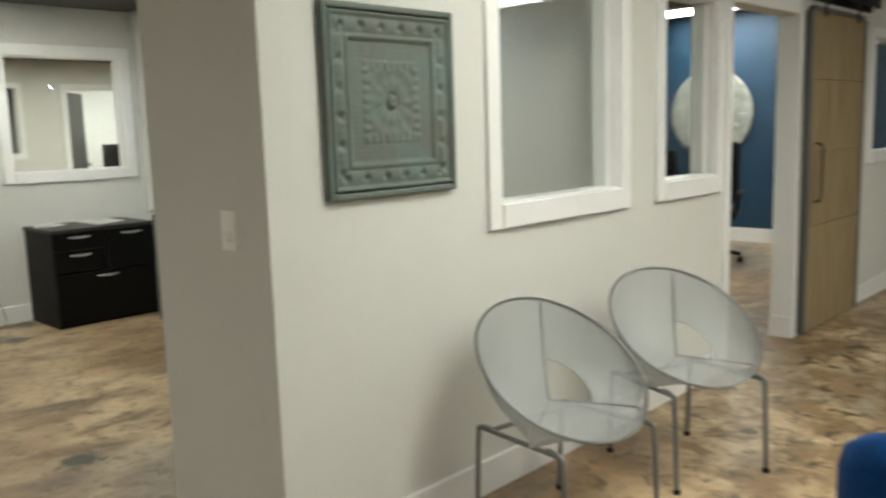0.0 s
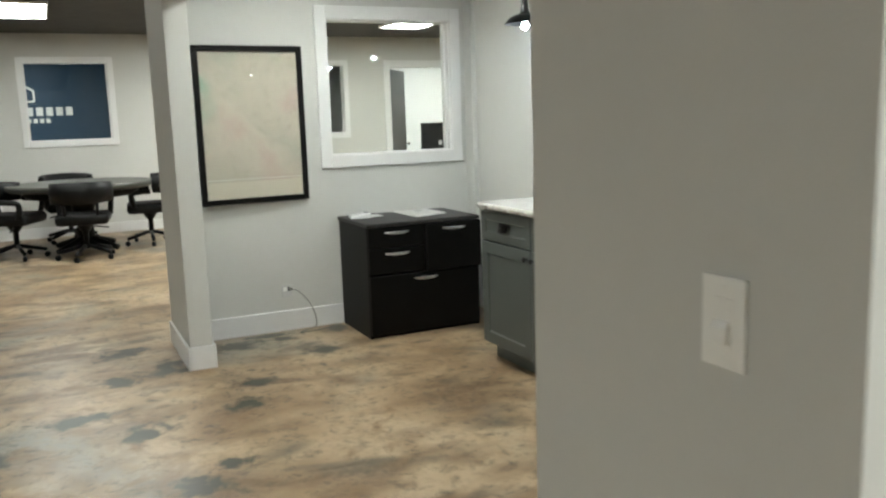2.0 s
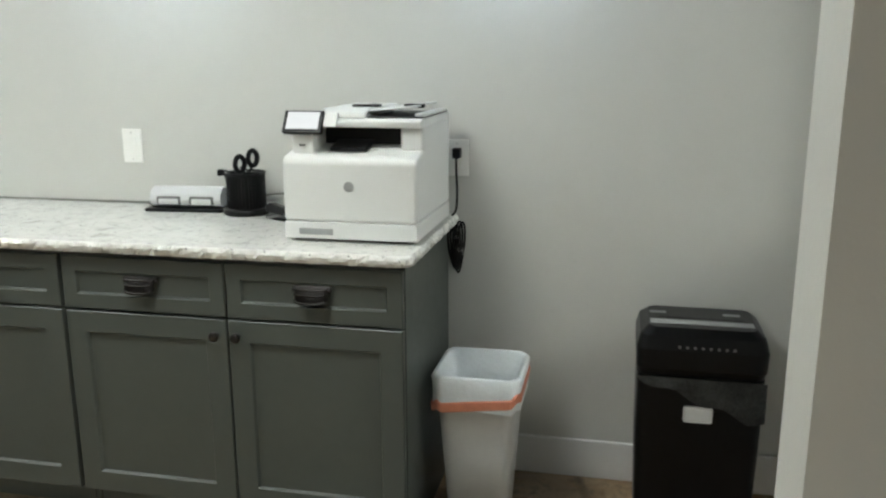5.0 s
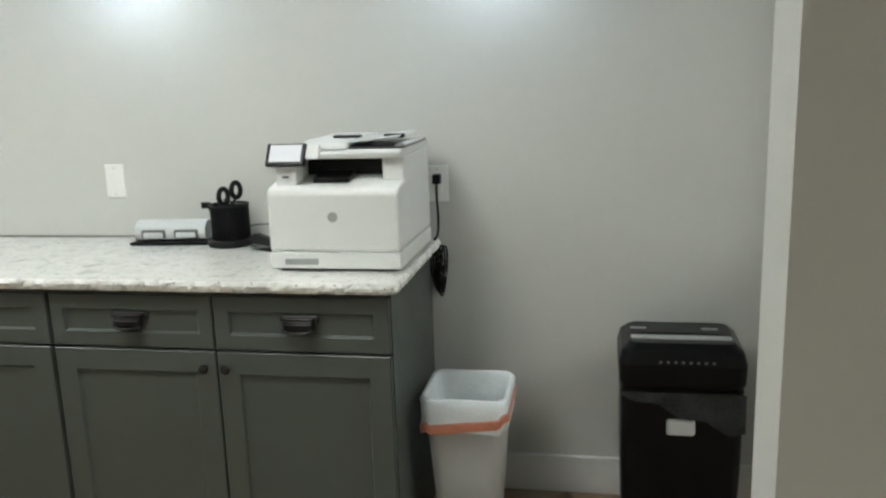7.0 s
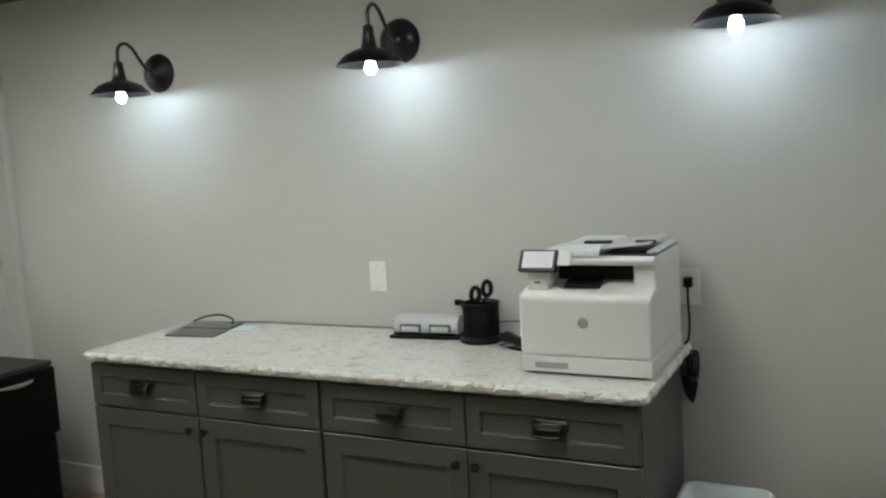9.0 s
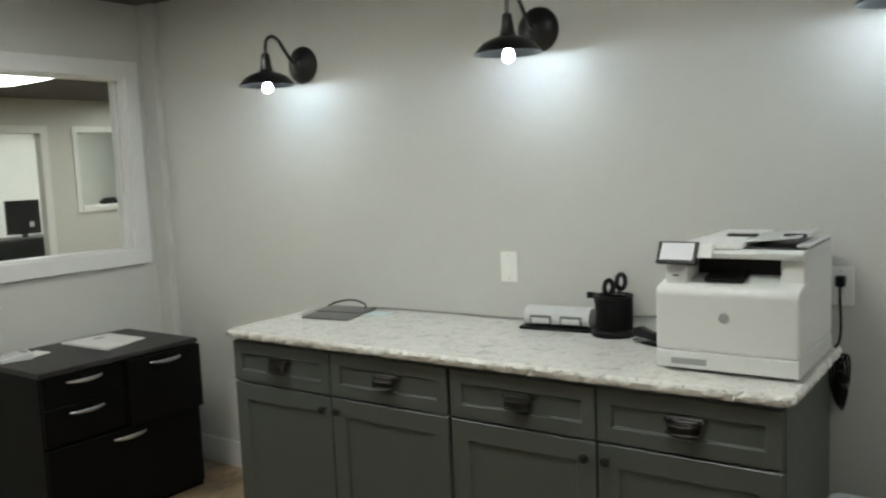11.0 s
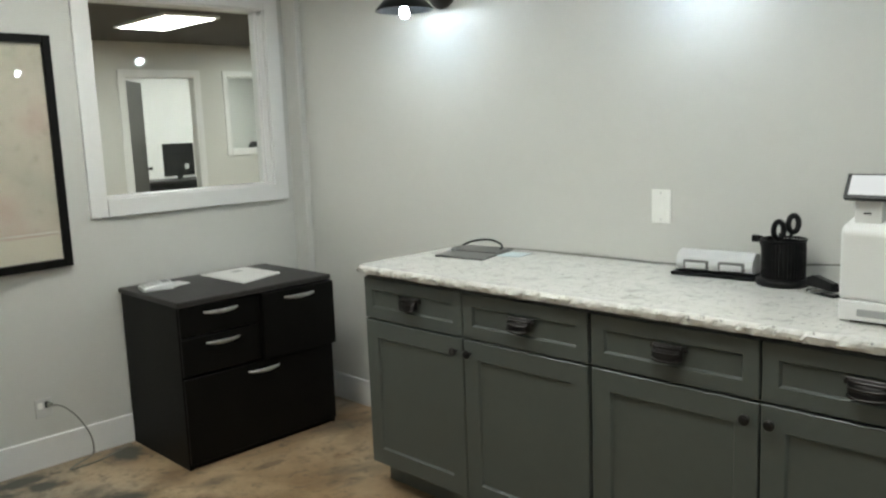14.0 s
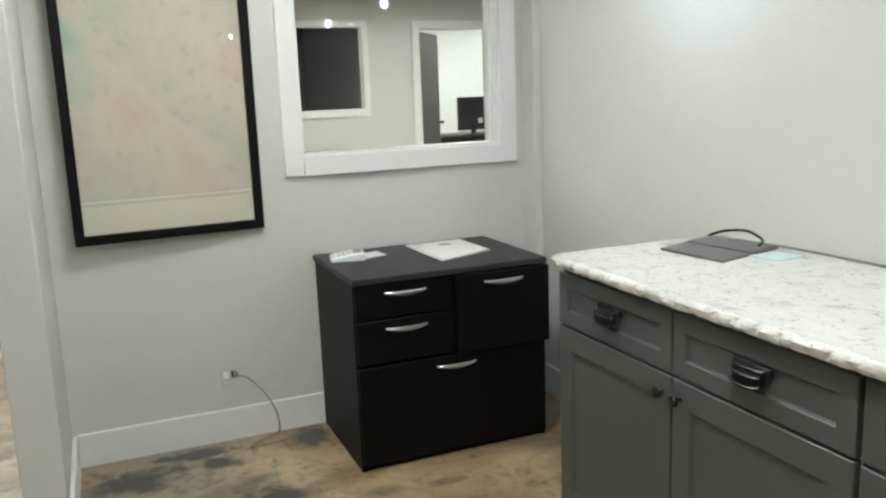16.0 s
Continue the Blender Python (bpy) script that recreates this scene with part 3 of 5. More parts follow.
def cup_pull(x, z, parent):
    """A ribbed bin pull."""
    bm = bmesh.new()
    w, n = 0.049, 14

    def at(u, a):
        end = math.sqrt(max(0, 1 - abs(u) ** 3.0))
        return Vector((x + u * w, -0.004 - 0.028 * math.sin(a) * (0.2 + 0.8 * end), z + 0.022 - 0.047 * (1 - math.cos(a)) * (0.75 + 0.25 * end)))

    rows = [[bm.verts.new(at(-1 + 2 * i / n, radians(90 * k / 8))) for i in range(n + 1)] for k in range(9)]
    for a, b in zip(rows, rows[1:]):
        for i in range(n):
            bm.faces.new((a[i], a[i + 1], b[i + 1], b[i]))
    bmesh.ops.solidify(bm, geom=bm.faces[:], thickness=0.003)
    for deg in (28, 55, 84):
        tube([at(-0.9 + 1.8 * i / 16, radians(deg)) + Vector((0, -0.001, 0)) for i in range(17)], 0.0036, bm, 6)
    tube([(x - w - 0.006, -0.002, z + 0.021), (x + w + 0.006, -0.002, z + 0.021)], 0.0036, bm, 6)
    for sx in (-1, 1):
        lathe([(0.007, 0), (0.006, 0.004), (0.003, 0.006)], 10, bm, (x + sx * (w + 0.004), -0.0, z + 0.012), Matrix.Rotation(radians(90), 3, "X"))
    return part("pull", bm, BRONZE, parent, "dark bronze cup pull")


def base_cabinet(x0, x1):
    w = x1 - x0
    t = thing("base_cabinet", (x0, FACE, 0), "grey-green painted shaker base cabinet with two drawers and two doors", "cabinet", "counter cabinets")
    top = CT - 0.032
    for a in (0.0, w - 0.018):
        bm = bmesh.new()
        vs = [(0.022, 0.105), (0.09, 0.105), (0.09, 0.0), (0.60, 0.0), (0.60, top), (0.022, top)]
        lo = [bm.verts.new((a, y, z)) for y, z in vs]
        hi = [bm.verts.new((a + 0.018, y, z)) for y, z in vs]
        bm.faces.new(lo)
        bm.faces.new(list(reversed(hi)))
        for i in range(6):
            j = (i + 1) % 6
            bm.faces.new((lo[j], lo[i], hi[i], hi[j]))
        part("side_panel", bm, GREY_PAINT, t)
    part("bottom_panel", boxed(0.018, w - 0.018, 0.022, 0.60, 0.105, 0.125), GREY_PAINT, t)
    part("back_panel", boxed(0.018, w - 0.018, 0.58, 0.60, 0.125, top), GREY_PAINT, t)
    part("top_panel", boxed(0.018, w - 0.018, 0.022, 0.58, top - 0.02, top), GREY_PAINT, t)
    part("face_frame", boxed(0.018, w - 0.018, 0.030, 0.05, 0.125, top - 0.02), GREY_PAINT, t)
    part("toe_kick", boxed(0.018, w - 0.018, 0.085, 0.10, 0.0, 0.105), GREY_PAINT, t)
    half = w / 2
    zt, zm = top - 0.019, 0.716
    for i in range(2):
        a, b = i * half + 0.003, (i + 1) * half - 0.003
        d = part("drawer", shaker(a, b, zm, zt, 0.045), GREY_PAINT, t)
        cup_pull((a + b) / 2, (zm + zt) / 2 + 0.004, d)
        d = part("door", shaker(a, b, 0.108, zm - 0.008, 0.066), GREY_PAINT, t)
        kx = half - 0.034 if i == 0 else half + 0.034
        prof = [(0.006, 0.0), (0.005, 0.012), (0.009, 0.016), (0.0155, 0.02), (0.0155, 0.026), (0.011, 0.03)]
        part("knob", lathe(prof, 16, at=(kx, 0.0, zm - 0.055), turn=Matrix.Rotation(radians(90), 3, "X")), BRONZE, d, "dark bronze round knob", smooth=True)
    return t


XL, XM, XR = -5.816, -4.731, -3.656
base_cabinet(XL, XM - 0.004)
base_cabinet(XM + 0.004, XR)


def countertop():
    """A slab with a chiselled front and side edge."""
    x0, x1, y0, y1 = XL - 0.012, XR + 0.032, FACE - 0.032, BACK - 0.002
    bm = bmesh.new()
    n = 220
    loop = [(x0, y1)] + [(x0, y1 + (y0 - y1) * i / 50) for i in range(1, 50)]
    r = 0.03
    loop += [(x0 + r - r * math.cos(a), y0 + r - r * math.sin(a)) for a in (0.0, 0.4, 0.8, 1.2, 1.57)]
    loop += [(x0 + r + (x1 - x0 - 2 * r) * i / n, y0) for i in range(1, n)]
    loop += [(x1 - r + r * math.sin(a), y0 + r - r * math.cos(a)) for a in (0.0, 0.4, 0.8, 1.2, 1.57)]
    loop += [(x1, y0 + r + (y1 - y0 - r) * i / 50) for i in range(1, 50)] + [(x1, y1)]
    levels = [(CT - 0.032, 0.006), (CT - 0.022, 0.0), (CT - 0.012, -0.001), (CT - 0.004, 0.003), (CT, 0.008)]
    cx, cy = (x0 + x1) / 2, (y0 + y1) / 2
    rings = []
    for z, inset in levels:
        ring = []
        for x, y in loop:
            j = 0.0 if y > y1 - 0.003 else 0.0065 * noise.noise((x * 38, y * 38, z * 70)) + 0.004 * noise.noise((x * 90, y * 90, z * 120))
            dx = (1 if x < x0 + r else (-1 if x > x1 - r else 0)) * (inset + j)
            dy = (1 if y < y0 + r else 0) * (inset + j)
            zz = z + (0.0018 * noise.noise((x * 50, y * 50, 3)) if CT - 0.03 < z < CT - 0.002 else 0)
            ring.append(bm.verts.new((x + dx, y + dy, zz)))
        rings.append(ring)
    for a, b in zip(rings, rings[1:]):
        for i in range(len(loop)):
            k = (i + 1) % len(loop)
            bm.faces.new((a[i], a[k], b[k], b[i]))
    bm.faces.new(rings[-1])
    bm.faces.new(list(reversed(rings[0])))
    bmesh.ops.recalc_face_normals(bm, faces=bm.faces[:])
    return tagged(part("countertop", bm, GRANITE), "pale speckled granite worktop with a chiselled edge on the cabinets", "countertop")


countertop()


# ---------------------------------------------------------------- lateral file cabinet
def file_cabinet():
    t = thing("file_cabinet", (LEFT + 0.02, 2.478, 0), "espresso-brown laminate file cabinet with silver bow handles against the wall", "file cabinet")
    d, w, h = 0.545, 0.80, 0.736
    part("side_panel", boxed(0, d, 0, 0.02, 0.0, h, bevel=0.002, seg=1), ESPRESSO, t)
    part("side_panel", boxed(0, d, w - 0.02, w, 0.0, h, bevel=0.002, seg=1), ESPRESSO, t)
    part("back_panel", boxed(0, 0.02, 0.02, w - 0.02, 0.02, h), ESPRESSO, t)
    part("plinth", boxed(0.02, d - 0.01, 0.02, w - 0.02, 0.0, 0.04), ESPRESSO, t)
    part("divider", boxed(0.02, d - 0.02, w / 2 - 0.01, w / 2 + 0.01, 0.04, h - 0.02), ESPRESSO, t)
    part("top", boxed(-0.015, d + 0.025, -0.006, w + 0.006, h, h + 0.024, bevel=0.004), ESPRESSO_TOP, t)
    m = w / 2
    for a, b, z0, z1, hy in ((0.004, m - 0.002, 0.600, h - 0.004, None), (0.004, m - 0.002, 0.428, 0.594, None), (m + 0.002, w + 0.004, 0.42, h - 0.004, None), (0.004, w - 0.004, 0.03, 0.414, None)):
        out = 0.042 if b > w else 0.018
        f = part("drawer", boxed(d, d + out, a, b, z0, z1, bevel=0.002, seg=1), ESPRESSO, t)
        cy, cz = (a + b) / 2, z1 - 0.036
        pts = curve_points([(d + out - 0.002, cy - 0.082, cz), (d + out + 0.008, cy - 0.07, cz), (d + out + 0.016, cy - 0.035, cz), (d + out + 0.018, cy, cz), (d + out + 0.016, cy + 0.035, cz), (d + out + 0.008, cy + 0.07, cz), (d + out - 0.002, cy + 0.082, cz)], 4)
        bm = tube(pts, 0.005, sides=8)
        for v in bm.verts:
            v.co.z = cz + (v.co.z - cz) * (1.0 + 1.6 * max(0, 1 - ((v.co.y - cy) / 0.08) ** 2) * (1 if v.co.z < cz else 0.2))
        part("handle", bm, NICKEL, f, "silver bow handle", smooth=True)
    return t


file_cabinet()
FC_TOP = 0.76


# ---------------------------------------------------------------- sconces
def wall_sconce():
    t = thing("wall_sconce", (-5.923, BACK, 2.052), "black gooseneck barn wall light with a lit bulb", "wall light", "sconces above the counter")
    rot = Matrix.Rotation(radians(90), 3, "X")
    part("wall_plate", lathe([(0.084, 0.0), (0.086, 0.008), (0.082, 0.018), (0.066, 0.024), (0.060, 0.03), (0.034, 0.034), (0.03, 0.045), (0.012, 0.052)], 40, turn=rot), BLACK_STEEL, t, smooth=True)
    out = -0.235
    pts = curve_points([(0, -0.03, 0.0), (0, -0.075, 0.012), (0, -0.12, 0.06), (0, -0.155, 0.10), (0, -0.195, 0.113), (0, -0.228, 0.09), (0, out, 0.045), (0, out, 0.0)], 6)
    part("gooseneck", tube(pts, 0.0075, sides=10), BLACK_STEEL, t, smooth=True)
    prof = [(0.012, 0.035), (0.018, 0.03), (0.021, 0.0), (0.026, -0.03), (0.031, -0.045), (0.056, -0.053), (0.090, -0.068), (0.108, -0.086), (0.121, -0.102), (0.123, -0.107), (0.119, -0.106), (0.105, -0.090), (0.086, -0.072), (0.043, -0.055), (0.02, -0.052)]
    part("shade", lathe(prof, 48, at=(0, out, 0)), BLACK_STEEL, t, smooth=True)
    part("socket", lathe([(0.018, -0.04), (0.018, -0.091)], 20, at=(0, out, 0)), WHITE, t, smooth=True)
    part("bulb", lathe([(0.011, -0.092), (0.015, -0.099), (0.019, -0.108), (0.0205, -0.118), (0.018, -0.128), (0.011, -0.135), (0.004, -0.138)], 20, at=(0, out, 0)), BULB, t, "lit cool white bulb", smooth=True)
    return t


s0 = wall_sconce()
copy_thing(s0, pose(-4.678, BACK, 2.052))
copy_thing(s0, pose(-3.433, BACK, 2.052))


# ---------------------------------------------------------------- on the counter
def quad_prism(bm, pts, z0, z1):
    lo = [bm.verts.new((x, y, z0)) for x, y in pts]
    hi = [bm.verts.new((x, y, z1)) for x, y in pts]
    n = len(pts)
    bm.faces.new(hi)
    bm.faces.new(list(reversed(lo)))
    for i in range(n):
        j = (i + 1) % n
        bm.faces.new((lo[i], lo[j], hi[j], hi[i]))
    return bm


def profile_x(bm, x0, x1, pts):
    """A body with the outline pts (y, z), drawn out along x."""
    a = [bm.verts.new((x0, y, z)) for y, z in pts]
    b = [bm.verts.new((x1, y, z)) for y, z in pts]
    n = len(pts)
    bm.faces.new(a)
    bm.faces.new(list(reversed(b)))
    for i in range(n):
        j = (i + 1) % n
        bm.faces.new((a[j], a[i], b[i], b[j]))
    bmesh.ops.recalc_face_normals(bm, faces=bm.faces[:])
    return bm


def soften(bm, width=0.006, seg=2):
    es = [e for e in bm.edges if len(e.link_faces) == 2 and e.calc_face_angle(0) > 0.5]
    bmesh.ops.bevel(bm, geom=es, offset=width, segments=seg, affect="EDGES", profile=0.5)
    return bm


def printer():
    """A laser multifunction printer, 0.41 m wide, its front to -y."""
    t = thing("printer", (-4.04, 3.022, CT), "white laser multifunction printer with a lit touch screen on the worktop", "printer")
    w, d = 0.40, 0.44
    part("foot", boxed(0.02, w - 0.02, 0.03, d - 0.02, 0.0, 0.012), BLACK, t)
    part("paper_tray", soften(profile_x(bmesh.new(), 0, w, [(0.0, 0.010), (0.0, 0.060), (d, 0.060), (d, 0.010)]), 0.004), PRINTER_WHITE, t)
    part("tray_handle", boxed(0.045, 0.15, -0.002, 0.01, 0.022, 0.042, bevel=0.003), PRINTER_GREY, t, "grey recessed tray grip")
    part("body", soften(profile_x(bmesh.new(), 0, w, [(0.0, 0.061), (0.0, 0.236), (0.014, 0.250), (0.13, 0.280), (d, 0.280), (d, 0.061)]), 0.010, 3), PRINTER_WHITE, t)
    bm = bmesh.new()
    box(bm, 0.02, 0.085, 0.035, 0.2, 0.252, 0.335, bevel=0.004)
    box(bm, 0.335, w, 0.075, d, 0.265, 0.352, bevel=0.006)
    box(bm, 0.02, w - 0.05, 0.30, d, 0.280, 0.352, bevel=0.004)
    part("column", bm, PRINTER_WHITE, t)
    part("output_slot", boxed(0.085, 0.335, 0.14, 0.30, 0.2805, 0.346), BLACK_MATTE, t, "black paper output recess")
    part("output_flap", soften(profile_x(bmesh.new(), 0.13, 0.24, [(0.05, 0.262), (0.045, 0.278), (0.13, 0.300), (0.13, 0.285)]), 0.003), BLACK, t, "black output stop")
    part("scanner", soften(profile_x(bmesh.new(), 0.0, w, [(0.055, 0.348), (0.05, 0.372), (0.075, 0.382), (d, 0.382), (d, 0.348)]), 0.007, 3), PRINTER_WHITE, t)
    bm = profile_x(bmesh.new(), 0.09, 0.235, [(0.06, 0.380), (0.065, 0.402), (0.11, 0.414), (d - 0.02, 0.414), (d - 0.02, 0.380)])
    part("feeder", soften(bm, 0.007, 3), PRINTER_WHITE, t)
    bm = bmesh.new()
    m = Matrix.Translation((0.225, 0.2, 0.400)) @ Matrix.Rotation(radians(-7), 4, "Y")
    box(bm, -0.015, 0.155, -0.10, 0.16, 0, 0.007, bevel=0.003)
    for v in bm.verts:
        v.co = m @ v.co
    part("feeder_tray", bm, SILVER, t, "grey sloping document tray")
    part("feeder_recess", boxed(0.236, 0.402, 0.075, 0.40, 0.382, 0.387, bevel=0.002), BLACK, t, "black paper rest")
    part("feeder_cheek", boxed(0.372, 0.404, 0.09, 0.39, 0.387, 0.398, bevel=0.004), PRINTER_WHITE, t)
    part("feeder_guide", boxed(0.16, 0.245, 0.17, 0.20, 0.414, 0.424, bevel=0.003), BLACK, t)
    part("feeder_guide", boxed(0.325, 0.385, 0.15, 0.175, 0.413, 0.428, bevel=0.003), BLACK, t)
    tilt = Matrix.Translation((0.0, 0.020, 0.345)) @ Matrix.Rotation(radians(-26), 4, "X")
    for name, args, mat, lab in (("screen_frame", (-0.002, 0.116, -0.004, 0.018, -0.014, 0.070), BLACK, "black screen surround"), ("screen", (0.010, 0.106, -0.0065, -0.0035, -0.001, 0.063), SCREEN, "lit pale touch screen")):
        bm = boxed(*args, bevel=0.003 if name == "screen_frame" else 0.0)
        for v in bm.verts:
            v.co = tilt @ v.co
        part(name, bm, mat, t, lab)
    part("screen_bezel", soften(profile_x(bmesh.new(), 0.10, 0.155, [(0.03, 0.352), (0.055, 0.402), (0.09, 0.402), (0.09, 0.352)]), 0.004), PRINTER_WHITE, t)
    bm = lathe([(0.015, 0), (0.015, 0.0012), (0.013, 0.0016)], 28, at=(0.2, 0.0, 0.165), turn=Matrix.Rotation(radians(90), 3, "X"))
    part("badge", bm, PRINTER_GREY, t, "round grey badge")
    part("power_button", boxed(0.375, 0.381, -0.002, 0.002, 0.20, 0.206), WHITE, t)
    part("usb_port", boxed(0.045, 0.062, 0.026, 0.032, 0.285, 0.29), BLACK, t)
    for ob in t.children:
        for v in ob.data.vertices:
            v.co.z -= 0.2 * max(0.0, v.co.z - 0.245)
    return t


printer()


def hole_punch():
    t = thing("hole_punch", (-4.703, 3.385, CT), "silver and black three-hole punch on the worktop", "hole punch", rz=5)
    part("base", boxed(-0.012, 0.272, -0.012, 0.09, 0.0, 0.013, bevel=0.004), BLACK, t, "black base tray")
    prof = [(0.030, 0.0135), (0.012, 0.020), (0.006, 0.040), (0.012, 0.062), (0.034, 0.080), (0.066, 0.082), (0.084, 0.066), (0.086, 0.0135)]
    part("body", soften(profile_x(bmesh.new(), 0.0, 0.26, prof), 0.0025, 2), SILVER, t, "silver curved lever")
    for x in (0.070, 0.190):
        bm = bmesh.new()
        # Solid block, no hole; the shade inside the opening is its dark colour.
        box(bm, x - 0.046, x + 0.046, 0.003, 0.02, 0.021, 0.054, bevel=0.009, seg=4)
        w = part("opening", bm, FOLDER, t, "rounded dark block painted as the shade in an opening")
        part("punch_head", boxed(x - 0.036, x + 0.036, 0.0005, 0.008, 0.024, 0.045, bevel=0.003), SILVER, w)


hole_punch()


def desk_caddy():
    """A round black mesh pen caddy with scissors standing in it."""
    t = thing("desk_caddy", (-4.345, 3.415, CT), "black round rotating desk caddy with scissors on the worktop", "desk organiser")
    part("base", lathe([(0.078, 0), (0.081, 0.006), (0.081, 0.018), (0.072, 0.024)], 40), BLACK, t, smooth=True)
    bm = bmesh.new()
    for i in range(40):
        a = 2 * math.pi * i / 40
        box(bm, -0.0022, 0.0022, 0.064, 0.0665, 0.022, 0.142)
        for v in bm.verts[-8:]:
            v.co = Matrix.Rotation(a, 3, "Z") @ v.co
    for z in (0.03, 0.055, 0.08, 0.105, 0.128):
        tube(arc((0, 0, z), 0.0655, 0, 354, 40, (1, 0, 0), (0, 1, 0)), 0.0016, bm, 4, True)
    part("mesh_wall", bm, BLACK, t, "black open mesh wall")
    part("liner", lathe([(0.0625, 0.022), (0.0625, 0.134), (0.060, 0.134), (0.060, 0.026)], 36), BLACK_MATTE, t, smooth=True)
    part("rim", tube(arc((0, 0, 0.142), 0.0665, 0, 354, 40, (1, 0, 0), (0, 1, 0)), 0.0035, None, 8, True), BLACK, t, smooth=True)
    part("divider", boxed(-0.055, 0.055, -0.0015, 0.0015, 0.03, 0.145), BLACK, t)
    s = thing("scissors", (-4.34, 3.417, CT + 0.026), "black-handled scissors standing in the desk caddy", "scissors", rz=58)
    for sg in (-1, 1):
        loop = [Vector((sg * 0.026 + 0.020 * math.cos(a) * 0.9, 0, 0.155 + 0.026 * math.sin(a) + 0.008 * sg)) for a in [2 * math.pi * k / 20 for k in range(20)]]
        part("handle", tube(loop, 0.009, None, 8, True), BLACK, s, smooth=True)
        part("shank", tube([(sg * 0.022, 0, 0.138), (sg * 0.008, 0, 0.11), (-sg * 0.004, 0, 0.07)], 0.005), BLACK, s, smooth=True)
    part("blade", boxed(-0.008, 0.008, -0.002, 0.002, 0.0, 0.075), NICKEL, s, "steel blades")
    p = thing("pens", (-4.38, 3.405, CT + 0.026), "black pens and clips leaning in the desk caddy", "pens")
    for dx, dy, lean in ((-0.012, 0.0, -0.035), (0.012, 0.025, -0.02), (-0.005, -0.01, -0.05)):
        part("pen", tube([(dx * 0.5, dy * 0.5, 0), (dx + lean * 0.6, dy, 0.125)], 0.0045), BLACK, p, smooth=True)
    part("clip", boxed(-0.062, -0.04, -0.008, 0.008, 0.104, 0.126, bevel=0.003), BLACK, p)


desk_caddy()


def stapler():
    t = thing("stapler", (-4.19, 3.325, CT), "small black stapler on the worktop", "stapler", rz=62)
    part("base", boxed(-0.055, 0.055, -0.014, 0.014, 0, 0.01, bevel=0.003), BLACK, t)
    part("arm", soften(profile_x(bmesh.new(), -0.013, 0.013, [(-0.055, 0.017), (-0.05, 0.042), (0.03, 0.056), (0.055, 0.046), (0.055, 0.02)]), 0.004), BLACK, t)
    t.children[-1].rotation_euler = (0, 0, radians(90))
    part("magazine", boxed(-0.05, 0.05, -0.007, 0.007, 0.0105, 0.016), NICKEL, t, "steel staple rail")


stapler()


def folder():
    t = thing("document_pouch", (-5.62, 3.36, CT), "dark grey flat document pouch with a loop handle on the worktop", "pouch")
    part("pouch", quad_prism(bmesh.new(), [(-0.075, -0.155), (0.165, -0.13), (0.095, 0.14), (-0.155, 0.10)], 0.0, 0.007), FOLDER, t)
    part("flap", quad_prism(bmesh.new(), [(-0.105, -0.03), (0.13, 0.0), (0.092, 0.132), (-0.148, 0.094)], 0.0075, 0.011), FOLDER, t)
    part("loop", tube(curve_points([(-0.14, 0.08, 0.012), (-0.115, 0.125, 0.026), (-0.03, 0.135, 0.036), (0.05, 0.12, 0.022), (0.08, 0.08, 0.012)], 6), 0.0045), BLACK, t, "black loop handle", smooth=True)
    t = thing("note_sheet", (-5.43, 3.41, CT), "pale blue sheet of paper on the worktop", "paper")
    part("sheet", quad_prism(bmesh.new(), [(-0.06, -0.06), (0.045, -0.04), (0.03, 0.06), (-0.06, 0.05)], 0.0, 0.0025), PALE_BLUE, t)


folder()


def wall_plate(name, x, z, label, plug=False, y=BACK):
    t = thing(name, (x, y, z), label, "outlet")
    part("plate", boxed(-0.039, 0.039, -0.006, 0, -0.062, 0.062, bevel=0.003), SWITCH_WHITE, t)
    part("insert", boxed(-0.017, 0.017, -0.0085, -0.005, -0.034, 0.034, bevel=0.0015), SWITCH_WHITE, t)
    for s in (-1, 1):
        part("screw", lathe([(0.003, 0), (0.003, 0.0012)], 10, at=(0, -0.006, 0.048 * s), turn=Matrix.Rotation(radians(90), 3, "X")), NICKEL, t)
        if not (plug and s > 0):
            part("socket", boxed(-0.006, 0.006, -0.0092, -0.008, 0.017 * s - 0.006, 0.017 * s + 0.006), SWITCH_WHITE, t)
    return t


wall_plate("wall_outlet", -4.845, 1.142, "white wall outlet plate above the worktop")
wall_plate("wall_outlet", -3.627, 1.124, "white wall outlet with a black plug beside the printer", True)
t = thing("power_cord", (-3.625, BACK, 1.141), "black power cord plugged in and hanging in a tied bundle", "cord")
part("plug", boxed(-0.014, 0.014, -0.04, -0.0095, -0.016, 0.018, bevel=0.004), BLACK, t)
cord = curve_points([(0, -0.035, -0.012), (0.002, -0.045, -0.06), (0.004, -0.04, -0.13), (-0.002, -0.03, -0.19), (-0.016, -0.03, -0.215), (-0.012, -0.03, -0.25), (0.0, -0.03, -0.27)], 6)
part("cord", tube(cord, 0.0042), BLACK, t, smooth=True)
for k in range(5):
    c = Vector((0.006 * k - 0.014, -0.03 + 0.004 * k, -0.325 + 0.008 * (k % 2)))
    lean = 0.05 * (k - 2)
    loop = [c + Vector((0.013 * math.cos(a) + lean * 0.08 * math.sin(a), 0.006 * math.sin(2 * a), (0.070 + 0.005 * k) * math.sin(a))) for a in [2 * math.pi * i / 22 for i in range(22)]]
    part("coil", tube(loop, 0.0034, None, 7, True), BLACK, t, smooth=True)
part("tie", boxed(-0.012, 0.012, -0.044, -0.012, -0.300, -0.288, bevel=0.003), BLACK, t)
